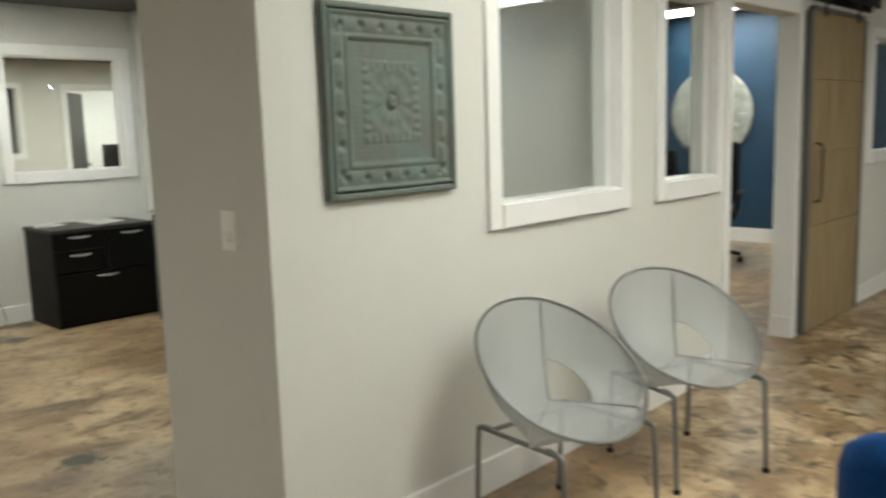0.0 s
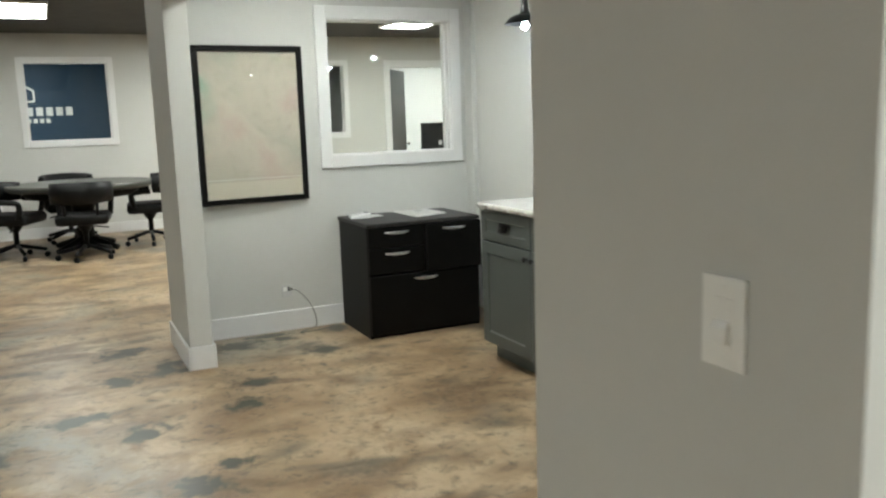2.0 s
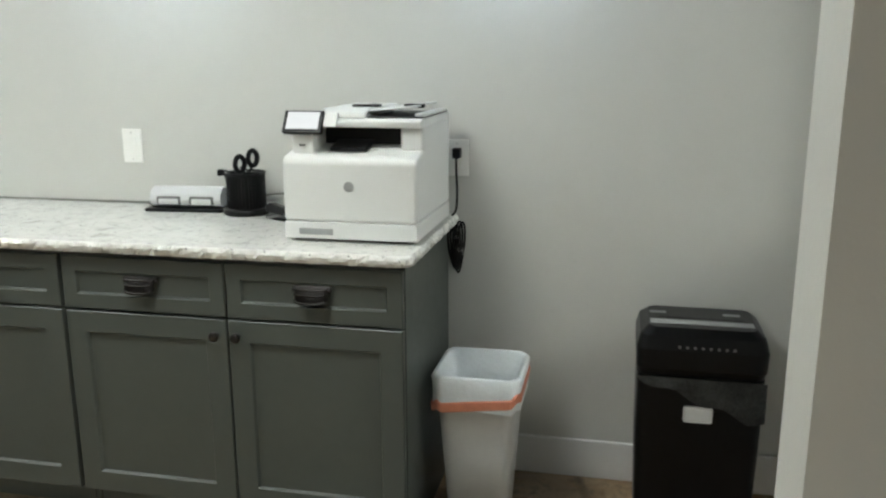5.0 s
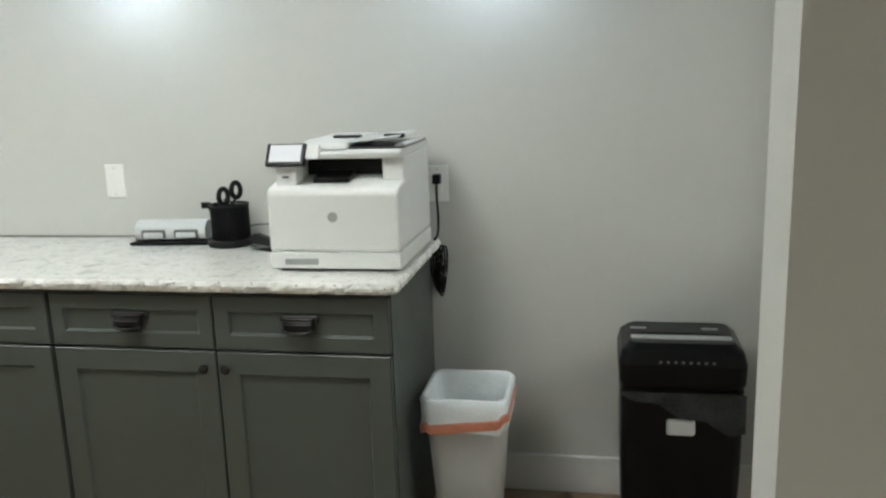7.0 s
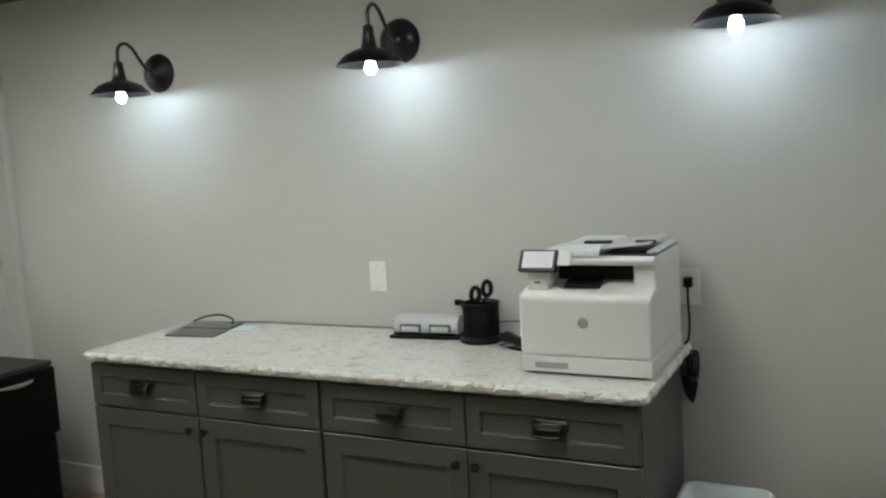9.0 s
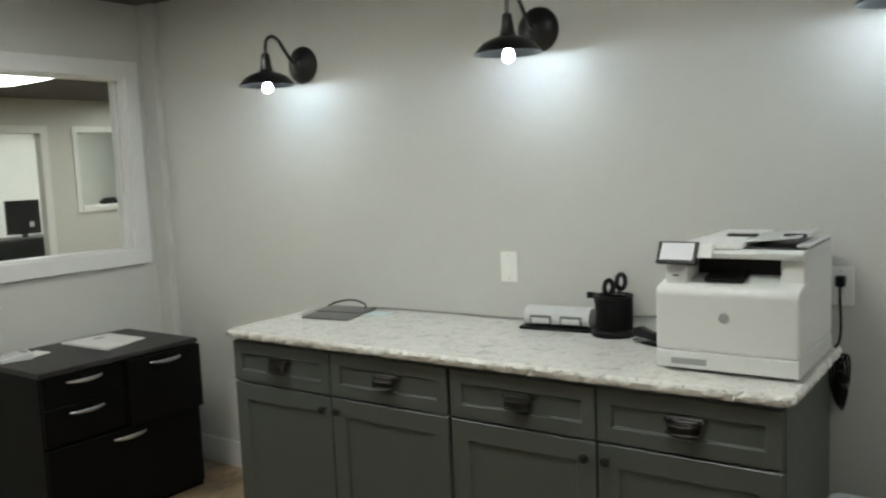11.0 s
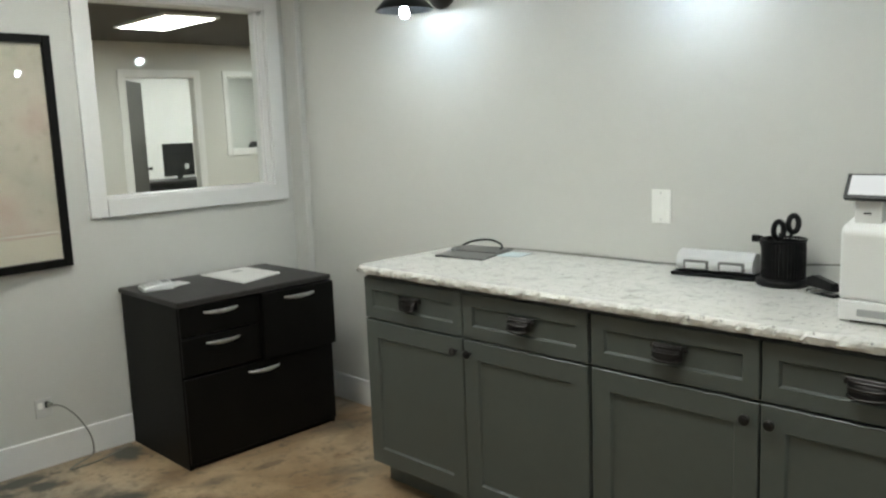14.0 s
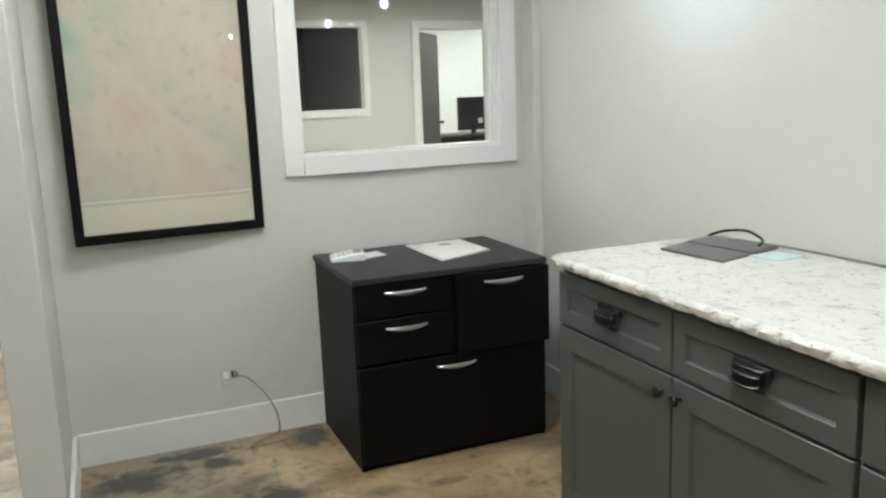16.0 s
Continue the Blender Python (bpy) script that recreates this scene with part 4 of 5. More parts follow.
t = thing("cable", (0, 0, CT), "thin dark cable lying along the back of the worktop", "cable")
part("cord", tube(curve_points([(-5.60, 3.50, 0.004), (-5.45, 3.527, 0.004), (-5.0, 3.531, 0.004), (-4.8, 3.53, 0.006), (-4.47, 3.532, 0.02), (-4.3, 3.525, 0.05), (-4.12, 3.515, 0.06), (-4.0, 3.508, 0.05)], 8), 0.0035), CORD_GREY, t, smooth=True)


# ---------------------------------------------------------------- on the file cabinet
def desk_phone():
    t = thing("label_maker", (-6.91, 2.57, FC_TOP), "pale grey handheld office device on the file cabinet", "office device", rz=-12)
    part("body", soften(profile_x(bmesh.new(), -0.055, 0.055, [(-0.07, 0.0), (-0.07, 0.018), (0.02, 0.032), (0.07, 0.034), (0.07, 0.0)]), 0.006), PRINTER_WHITE, t)
    part("screen", boxed(-0.035, 0.035, 0.024, 0.056, 0.0335, 0.0355), PRINTER_GREY, t)
    for i in range(3):
        for j in range(4):
            part("key", boxed(-0.036 + 0.027 * i, -0.018 + 0.027 * i, -0.06 + 0.019 * j, -0.047 + 0.019 * j, 0.018 + 0.003 * j, 0.0255 + 0.003 * j), BIN_GREY, t)


desk_phone()
t = thing("receipt", (-6.86, 2.68, FC_TOP), "small folded slip of paper on the file cabinet", "paper")
part("sheet", quad_prism(bmesh.new(), [(-0.12, -0.05), (-0.02, -0.04), (-0.05, 0.06), (-0.15, 0.05)], 0.0, 0.004), PAPER, t)
t = thing("paper_stack", (-6.87, 3.0, FC_TOP), "white sheets of paper stacked on the file cabinet", "paper")
part("sheet", quad_prism(bmesh.new(), [(0.20, -0.11), (0.11, 0.15), (-0.19, 0.14), (-0.19, -0.12)], 0.0, 0.006), PAPER, t)
part("sheet", quad_prism(bmesh.new(), [(0.15, -0.10), (0.12, 0.13), (-0.17, 0.12), (-0.15, -0.11)], 0.0064, 0.009), PAPER, t)
part("heading", boxed(-0.11, -0.07, 0.0, 0.05, 0.0092, 0.0096), PRINTER_GREY, t, "grey printed mark")


# ---------------------------------------------------------------- framed map
def framed_map():
    y0, y1, z0, z1 = 1.555, 2.275, 0.90, 1.915
    t = thing("framed_map", (LEFT + 0.026, (y0 + y1) / 2, (z0 + z1) / 2), "faded buff wall map in a dark frame behind glass", "picture", rz=3.9)
    w, h, f = (y1 - y0) / 2, (z1 - z0) / 2, 0.036
    for a in ((-w, -w + f, -h, h), (w - f, w, -h, h), (-w + f, w - f, h - f, h), (-w + f, w - f, -h, -h + f)):
        part("frame", boxed(0.0, 0.028, *a, bevel=0.004), ESPRESSO, t)
    part("map_sheet", boxed(0.004, 0.008, -w + f, w - f, -h + f, h - f), MAP, t, "faded buff printed map")
    part("backing", boxed(-0.02, 0.003, -w + 0.06, w - 0.02, -h + 0.06, h - 0.06), ESPRESSO, t)
    part("legend_line", boxed(0.0082, 0.0086, -w + f, w - f, -h + 0.158, -h + 0.161), PAPER, t, "thin pale printed rule")
    p = part("glass", boxed(0.0125, 0.0145, -w + f, w - f, -h + f, h - f), GLASS, t)
    p.visible_shadow = False


framed_map()


def low_outlet():
    t = thing("wall_outlet", (LEFT, 2.085, 0.288), "small white wall outlet low on the wall with a cord", "outlet")
    part("plate", boxed(0, 0.006, -0.036, 0.036, -0.055, 0.03, bevel=0.002), BIN_GREY, t)
    part("socket", boxed(0.005, 0.008, -0.026, -0.004, -0.014, 0.014), SWITCH_WHITE, t)
    part("socket", boxed(0.005, 0.008, 0.006, 0.026, -0.014, 0.014), BLACK, t)
    t = thing("floor_cord", (LEFT, 2.105, 0.288), "thin grey cord drooping from the outlet to the floor", "cord")
    part("plug", boxed(0.009, 0.03, -0.008, 0.014, -0.008, 0.012, bevel=0.003), CORD_GREY, t)
    pts = curve_points([(0.028, 0.004, 0.0), (0.045, 0.05, -0.015), (0.05, 0.11, -0.085), (0.05, 0.155, -0.18), (0.045, 0.165, -0.255), (0.04, 0.15, -0.284), (0.09, 0.06, -0.286), (0.13, 0.03, -0.286), (0.12, 0.17, -0.286), (0.06, 0.30, -0.286), (0.035, 0.343, -0.286)], 7)
    part("cord", tube(pts, 0.0035), CORD_GREY, t, smooth=True)


low_outlet()

# ---------------------------------------------------------------- bin and shredder
def rounded_ring(x0, x1, y0, y1, r, n=6):
    out = []
    for cx, cy, a0 in ((x1 - r, y1 - r, 0), (x0 + r, y1 - r, 90), (x0 + r, y0 + r, 180), (x1 - r, y0 + r, 270)):
        for k in range(n + 1):
            a = radians(a0 + 90 * k / n)
            out.append((cx + r * math.cos(a), cy + r * math.sin(a)))
    return out


def loft(rings, cap_bottom=True, bm=None, cap_top=False):
    bm = bm or bmesh.new()
    vs = [[bm.verts.new(p) for p in ring] for ring in rings]
    n = len(vs[0])
    for a, b in zip(vs, vs[1:]):
        for i in range(n):
            j = (i + 1) % n
            bm.faces.new((a[i], a[j], b[j], b[i]))
    if cap_bottom:
        bm.faces.new(list(reversed(vs[0])))
    if cap_top:
        bm.faces.new(vs[-1])
    return bm


def waste_bin():
    t = thing("waste_bin", (-3.484, 3.215, 0), "pale grey plastic waste bin with a white liner and orange drawstring", "waste bin")

    def ring(f, z, grow=0.0, wob=0.0, seed=0.0):
        hx, hy = 0.092 + 0.034 * f + grow, 0.092 + 0.034 * f + grow
        pts = rounded_ring(-hx, hx, -hy, hy, 0.035)
        out = []
        for i, (x, y) in enumerate(pts):
            k = 1 + wob * noise.noise((i * 0.55, seed, z * 9))
            out.append(Vector((x * k, y * k, z + wob * 0.5 * noise.noise((i * 0.3, seed + 4, 2)))))
        return out

    part("body", loft([ring(0, 0.0), ring(0.5, 0.26), ring(1.0, 0.52), ring(1.0, 0.525, 0.006), ring(1.0, 0.517, 0.006), ring(1.0, 0.515, -0.004), ring(0.05, 0.02, -0.004)]), BIN_GREY, t, smooth=True)
    bm = loft([ring(0.55, 0.26, -0.012, 0.10, 3), ring(0.8, 0.40, -0.008, 0.06, 2), ring(1.0, 0.528, -0.004, 0.01, 1), ring(1.0, 0.533, 0.004, 0.01, 1), ring(1.0, 0.525, 0.012, 0.02, 5), ring(0.93, 0.47, 0.012, 0.035, 6), ring(0.88, 0.432, 0.014, 0.04, 7)], False)
    part("liner", bm, LINER, t, "thin white bin liner folded over the rim", smooth=True)
    bm = loft([ring(0.86, 0.412, 0.012, 0.03, 7), ring(0.88, 0.416, 0.017, 0.03, 7), ring(0.90, 0.442, 0.018, 0.03, 7), ring(0.90, 0.446, 0.013, 0.03, 7)], False)
    for v in bm.verts:
        v.co.z += 0.045 * max(0, v.co.x) / 0.135
    part("drawstring", bm, ORANGE, t, "orange drawstring band")
    for ob in t.children:
        for v in ob.data.vertices:
            v.co.z *= 0.978


waste_bin()


def shredder():
    t = thing("paper_shredder", (-2.828, 3.335, 0), "black paper shredder with clear film still on its front", "shredder")
    w, d = 0.185, 0.14
    R = lambda hx, hy, z, r=0.03: [Vector((x, y, z)) for x, y in rounded_ring(-hx, hx, -hy, hy, r)]
    part("bin", loft([R(w - 0.012, d - 0.012, 0.03), R(w - 0.004, d - 0.006, 0.3), R(w - 0.002, d - 0.004, 0.5450)], True, None, True), BLACK, t, "black pull-out bin", smooth=False)
    part("head", loft([R(w - 0.004, d - 0.004, 0.5480), R(w + 0.002, d + 0.004, 0.5700), R(w + 0.004, d + 0.006, 0.6300), R(w - 0.006, d - 0.006, 0.6700), R(w - 0.03, d - 0.03, 0.6920)], True, None, True), BLACK, t)
    part("slot_plate", boxed(-0.15, 0.15, -0.075, -0.035, 0.6905, 0.6945, bevel=0.002), PRINTER_GREY, t, "grey feed slot plate")
    part("feed_slot", boxed(-0.125, 0.125, -0.012, 0.006, 0.6905, 0.6935), BLACK, t)
    part("label_plate", boxed(-0.15, -0.10, 0.03, 0.05, 0.6905, 0.6935), PRINTER_GREY, t)
    part("control", boxed(0.07, 0.12, 0.03, 0.05, 0.6905, 0.6945, bevel=0.003), PRINTER_GREY, t)
    for k in range(8):
        part("indicator", boxed(-0.07 + 0.022 * k, -0.062 + 0.022 * k, -d - 0.0075, -d - 0.004, 0.6380, 0.6450), FOLDER, t)
    part("grip", boxed(-0.045, 0.04, -d - 0.001, -d + 0.006, 0.40, 0.452, bevel=0.008), SILVER, t, "silver recessed grip")
    bm = bmesh.new()
    n = 16
    top = [bm.verts.new((-w + 2 * w * i / n, -d - 0.003 - 0.003 * noise.noise((i * 0.9, 1, 1)), 0.5420)) for i in range(n + 1)]
    bot = [bm.verts.new((-w + 2 * w * i / n, -d - 0.006 - 0.006 * noise.noise((i * 0.9, 3, 1)), 0.5350 - 0.12 * min(1, (i / n) * 1.15) - 0.01 * math.sin(i))) for i in range(n + 1)]
    for i in range(n):
        bm.faces.new((top[i], top[i + 1], bot[i + 1], bot[i]))
    bmesh.ops.solidify(bm, geom=bm.faces[:], thickness=0.002)
    part("film", bm, MASK, t, "creased clear protective film")
    for x in (-0.16, 0.16):
        for y in (-0.1, 0.1):
            part("caster", lathe([(0.022, -0.012), (0.025, -0.008), (0.025, 0.008), (0.022, 0.012)], 16, at=(x, y, 0.0255), turn=Matrix.Rotation(radians(90), 3, "Y")), BLACK, t, smooth=True)
    for ob in t.children:
        for v in ob.data.vertices:
            v.co.z *= 0.972


shredder()


# ---------------------------------------------------------------- switch, art
def light_switch():
    t = thing("light_switch", (-2.435, FRONT, 1.134), "white rocker light switch on the end wall", "light switch")
    part("plate", boxed(-0.04, 0.04, -0.006, 0, -0.064, 0.064, bevel=0.003), SWITCH_WHITE, t)
    part("recess", boxed(-0.0175, 0.0175, -0.0072, -0.0055, -0.035, 0.035, bevel=0.0008), SWITCH_WHITE, t)
    part("rocker", soften(profile_x(bmesh.new(), -0.016, 0.016, [(-0.0072, -0.028), (-0.018, -0.026), (-0.016, -0.006), (-0.009, 0.004), (-0.0072, 0.004)]), 0.001, 1), SWITCH_WHITE, t)
    for s in (-1, 1):
        part("screw", lathe([(0.003, 0), (0.003, 0.001)], 10, at=(0, -0.006, 0.049 * s), turn=Matrix.Rotation(radians(90), 3, "X")), SWITCH_WHITE, t)


light_switch()


def tin_art():
    """A pressed tin tile: stepped border, a row of beads, a dished field with a ribbed square rosette."""
    t = thing("pressed_tin_panel", (SIDE, 1.992, 1.522), "embossed grey-green patinated tin ceiling tile hung as art", "wall art")
    w, h = 0.288, 0.307

    def relief(u, v):
        e = max(abs(u), abs(v))
        r = math.hypot(u, v)
        z = 0.016
        if e > 0.86:
            z = 0.024 - 0.006 * math.cos((e - 0.86) / 0.07 * 6.28)
        elif e > 0.70:
            z = 0.018 + 0.006 * math.sin((e - 0.70) / 0.16 * math.pi)
            s = v if abs(u) > abs(v) else u
            k = (s * 3.4) % 1.0 - 0.5
            q = math.hypot(k / 3.4, (e - 0.78)) / 0.045
            z += -0.016 * math.exp(-q * q * 1.5) + 0.0004 * math.cos(s * 85) + 0.0012 * math.cos(s * 21.4)
        elif e > 0.63:
            z = 0.016 + 0.008 * math.sin((e - 0.63) / 0.07 * math.pi)
        else:
            z = 0.012 + 0.0007 * noise.noise((u * 9, v * 9, 1)) + 0.0004 * math.sin(v * 120) * (0.6 + 0.4 * math.sin(u * 9))
            if e < 0.42:
                a = math.atan2(v, u)
                z = 0.014 + 0.0022 * math.cos(12 * a) * min(1, r * 4) * (0.6 + 0.8 * noise.noise((u * 6, v * 6, 4))) + 0.0016 * math.cos(r * 34)
                if e > 0.33:
                    s = v if abs(u) > abs(v) else u
                    z = 0.015 + 0.0042 * math.sin(s * 62) * (0.6 + noise.noise((u * 5, v * 5, 8)))
            if r < 0.10:
                z = 0.012 + 0.008 * math.sin(r * 45)
        return z

    n = 120
    bm = bmesh.new()
    g = []
    for j in range(n + 1):
        row = []
        for i in range(n + 1):
            u, v = 0.93 * (-1 + 2 * i / n), 0.93 * (-1 + 2 * j / n)
            z = relief(u, v) if 0 < i < n and 0 < j < n else 0.0
            row.append(bm.verts.new((z, u * w, v * h)))
        g.append(row)
    for j in range(n):
        for i in range(n):
            bm.faces.new((g[j][i], g[j][i + 1], g[j + 1][i + 1], g[j + 1][i]))
    part("tin_sheet", bm, PATINA, t, smooth=True)
    f = 0.07
    for a in ((-w, -w * (1 - f), -h, h), (w * (1 - f), w, -h, h), (-w * (1 - f), w * (1 - f), h * (1 - f), h), (-w * (1 - f), w * (1 - f), -h, -h * (1 - f))):
        part("moulding", boxed(0.0, 0.030, *a, bevel=0.007, seg=3), PATINA, t)


tin_art()


# ---------------------------------------------------------------- wire mesh chairs
def mesh_material():
    m = bpy.data.materials.new("fine_wire_mesh")
    m.use_nodes = True
    n, l = m.node_tree.nodes, m.node_tree.links
    b = n["Principled BSDF"]
    b.inputs["Base Color"].default_value = (0.35, 0.365, 0.37, 1)
    b.inputs["Metallic"].default_value, b.inputs["Roughness"].default_value = 0.25, 0.5
    tc = n.new("ShaderNodeTexCoord")
    ns = n.new("ShaderNodeTexNoise")
    ns.inputs["Scale"].default_value, ns.inputs["Detail"].default_value = 7, 3
    l.new(tc.outputs["Object"], ns.inputs["Vector"])
    wv = [n.new("ShaderNodeTexWave") for _ in range(2)]
    for q, dr in zip(wv, ("X", "Y")):
        q.bands_direction = dr
        q.inputs["Scale"].default_value = 230
        l.new(tc.outputs["Object"], q.inputs["Vector"])
    mxm = n.new("ShaderNodeMath")
    mxm.operation = "MAXIMUM"
    l.new(wv[0].outputs["Fac"], mxm.inputs[0])
    l.new(wv[1].outputs["Fac"], mxm.inputs[1])
    mr = n.new("ShaderNodeMapRange")
    mr.inputs["From Min"].default_value, mr.inputs["From Max"].default_value = 0.2, 0.9
    mr.inputs["To Min"].default_value, mr.inputs["To Max"].default_value = 0.32, 0.84
    l.new(mxm.outputs[0], mr.inputs["Value"])
    l.new(mr.outputs[0], b.inputs["Alpha"])
    return m


MESH = mesh_material()
HOOP = material("dark_steel_rim", (0.20, 0.205, 0.205), 0.3, 0.7, vary=0.05, scale=20)


def mesh_chair():
    """A round basket chair: a tilted hoop, a mesh bowl with an opening in its back, four tube legs. Its front looks to +x."""
    t = thing("wire_chair", (-1.775, 3.19, 0), "grey wire mesh basket chair on thin steel legs beside the wall", "chair", "wire chairs along the wall", rz=-23)
    R, tilt = 0.325, radians(37)
    c = Vector((0.0, 0, 0.60))
    turn = Matrix.Rotation(tilt, 3, "Y")

    def at(a, r, depth):
        return c + turn @ Vector((r * math.cos(a), r * math.sin(a), -depth))

    part("hoop", tube([at(2 * math.pi * i / 64, R, 0) for i in range(64)], 0.0058, None, 10, True), HOOP, t, smooth=True)
    SEAT = 0.415
    RIB, RIGHT, LEFTMOST = 157.0, 62.0, 298.0

    def ground(deg, pull=1.0):
        """A corner of the seat, under the hoop at this angle."""
        p = at(radians(deg), R, 0)
        return Vector((p.x * pull, p.y * pull, SEAT))

    corner = ground(RIB, 0.66)
    ends = (ground(RIGHT, 0.93), ground(LEFTMOST, 0.93))

    def surface(deg, s):
        """The bowl's side at an angle: s = 0 on the hoop, 1 on the seat's straight back edges."""
        top = at(radians(deg), R, 0)
        if RIGHT <= deg <= RIB:
            low = corner.lerp(ends[0], (RIB - deg) / (RIB - RIGHT))
        elif RIB < deg <= LEFTMOST:
            low = corner.lerp(ends[1], (deg - RIB) / (LEFTMOST - RIB))
        else:
            low = ends[0].lerp(ends[1], 0.5)
            low = top.lerp(Vector((low.x, top.y, SEAT)), 0.02)
        out = Vector((top.x * 0.8 + low.x * 0.2, top.y * 0.8 + low.y * 0.2, low.z + 0.28 * (top.z - low.z)))
        return top * (1 - s) ** 2 + out * (2 * s * (1 - s)) + low * s * s

    def stop(deg):
        """Where the side ends: at the seat, or higher along the opening beside the rib."""
        q = (RIB - deg) / 44.0
        return 1 - 0.50 * math.sqrt(1 - q * q) if 0 <= q < 1 else 1.0

    def side(degs, bm):
        rings = [[bm.verts.new(surface(deg, stop(deg) * k / 14)) for k in range(15)] for deg in degs]
        for p, q in zip(rings, rings[1:]):
            for k in range(14):
                bm.faces.new((p[k], q[k], q[k + 1], p[k + 1]))

    open_degs = [RIB - 44 + 44 * math.sin(math.pi / 2 * k / 40) for k in range(41)]
    bm = bmesh.new()
    side([RIB + 0.01 + (LEFTMOST - RIB - 0.01) * k / 60 for k in range(61)], bm)
    side([RIGHT + (RIB - 44 - RIGHT) * k / 20 for k in range(21)], bm)
    side(open_degs, bm)
    part("basket", bm, MESH, t, "fine grey wire mesh bowl with an open back panel", smooth=True)
    bm = bmesh.new()
    front = [at(radians(LEFTMOST - 360 + (RIGHT + 360 - LEFTMOST) * k / 30), R, 0) for k in range(31)]
    back = [surface(LEFTMOST - (LEFTMOST - RIGHT) * k / 30, 1.0) for k in range(31)]
    rows = [[bm.verts.new(f.lerp(b, q)) for f, b in zip(front, back)] for q in (0, 0.08, 0.2, 0.35, 0.5, 0.65, 0.8, 1.0)]
    for row, q in zip(rows, (0, 0.08, 0.2, 0.35, 0.5, 0.65, 0.8, 1.0)):
        for v in row:
            v.co.z = v.co.z + (SEAT - v.co.z) * min(1, q * 3) - 0.012 * math.sin(math.pi * q)
    for p, q in zip(rows, rows[1:]):
        for k in range(30):
            bm.faces.new((p[k], p[k + 1], q[k + 1], q[k]))
    bmesh.ops.recalc_face_normals(bm, faces=bm.faces[:])
    part("seat", bm, MESH, t, "flat grey wire mesh seat", smooth=True)
    part("opening_edge", tube([surface(a, stop(a)) for a in open_degs], 0.003, None, 6), WIRE, t, smooth=True)
    part("seat_seam", tube([ends[0], corner, ends[1]], 0.0032), HOOP, t, smooth=True)
    for deg in (RIB, 262):
        part("rib", tube([surface(deg, k / 14) for k in range(15)], 0.0036), HOOP, t, smooth=True)
    foot = {"fr": (0.235, -0.225), "fl": (0.235, 0.225), "br": (-0.235, -0.21), "bl": (-0.235, 0.21)}
    for key, (x, y) in foot.items():
        top = 0.39 if x > 0 else 0.375
        leg = part("leg", tube(curve_points([(x * 0.62, y * 0.98, top), (x * 0.86, y, top - 0.005), (x * 0.93, y, top - 0.05), (x, y, 0.012)], 5), 0.0105), WIRE, t, smooth=True)
        part("foot_cap", lathe([(0.014, 0.0), (0.014, 0.016), (0.011, 0.02)], 14, at=(x, y, 0)), BLACK, leg, smooth=True)
    for s in (-1, 1):
        part("side_rail", tube([(-0.21, 0.208 * s, 0.368), (0.20, 0.222 * s, 0.384)], 0.009), WIRE, t, smooth=True)
    part("cross_rail", tube([(-0.15, -0.206, 0.371), (-0.15, 0.206, 0.371)], 0.009), WIRE, t, smooth=True)
    return t


chair = mesh_chair()
copy_thing(chair, pose(-1.823, 2.398, 0, 0, 0, -9))


def armchair():
    t = thing("armchair", (-0.462, 2.294, 0), "deep blue upholstered tub armchair", "armchair", rz=150)
    part("seat", boxed(-0.28, 0.30, -0.27, 0.27, 0.2, 0.44, bevel=0.05, seg=4), BLUE_FABRIC, t, smooth=True)
    bm = bmesh.new()
    pts = [Vector((0.34 * math.cos(a), 0.34 * math.sin(a), 0)) for a in [radians(60 + 240 * i / 24) for i in range(25)]]
    rings = []
    for i, p in enumerate(pts):
        k = 0.69 + 0.19 * math.sin(math.pi * i / 24)
        d = p.normalized()
        sec = [(-0.06, 0.16), (-0.06, k - 0.08), (-0.045, k - 0.025), (0.0, k), (0.045, k - 0.025), (0.06, k - 0.08), (0.055, 0.16)]
        rings.append([bm.verts.new((p.x + d.x * o, p.y + d.y * o, z)) for o, z in sec])
    for a, b in zip(rings, rings[1:]):
        for k in range(6):
            bm.faces.new((a[k], a[k + 1], b[k + 1], b[k]))
        bm.faces.new((a[6], a[0], b[0], b[6]))
    bm.faces.new(rings[0])
    bm.faces.new(list(reversed(rings[-1])))
    bmesh.ops.recalc_face_normals(bm, faces=bm.faces[:])
    part("backrest", bm, BLUE_FABRIC, t, smooth=True)
    for x in (-0.2, 0.22):
        for y in (-0.2, 0.2):
            part("leg", lathe([(0.014, 0), (0.024, 0.2)], 14, at=(x, y, 0)), ESPRESSO, t, smooth=True)


armchair()


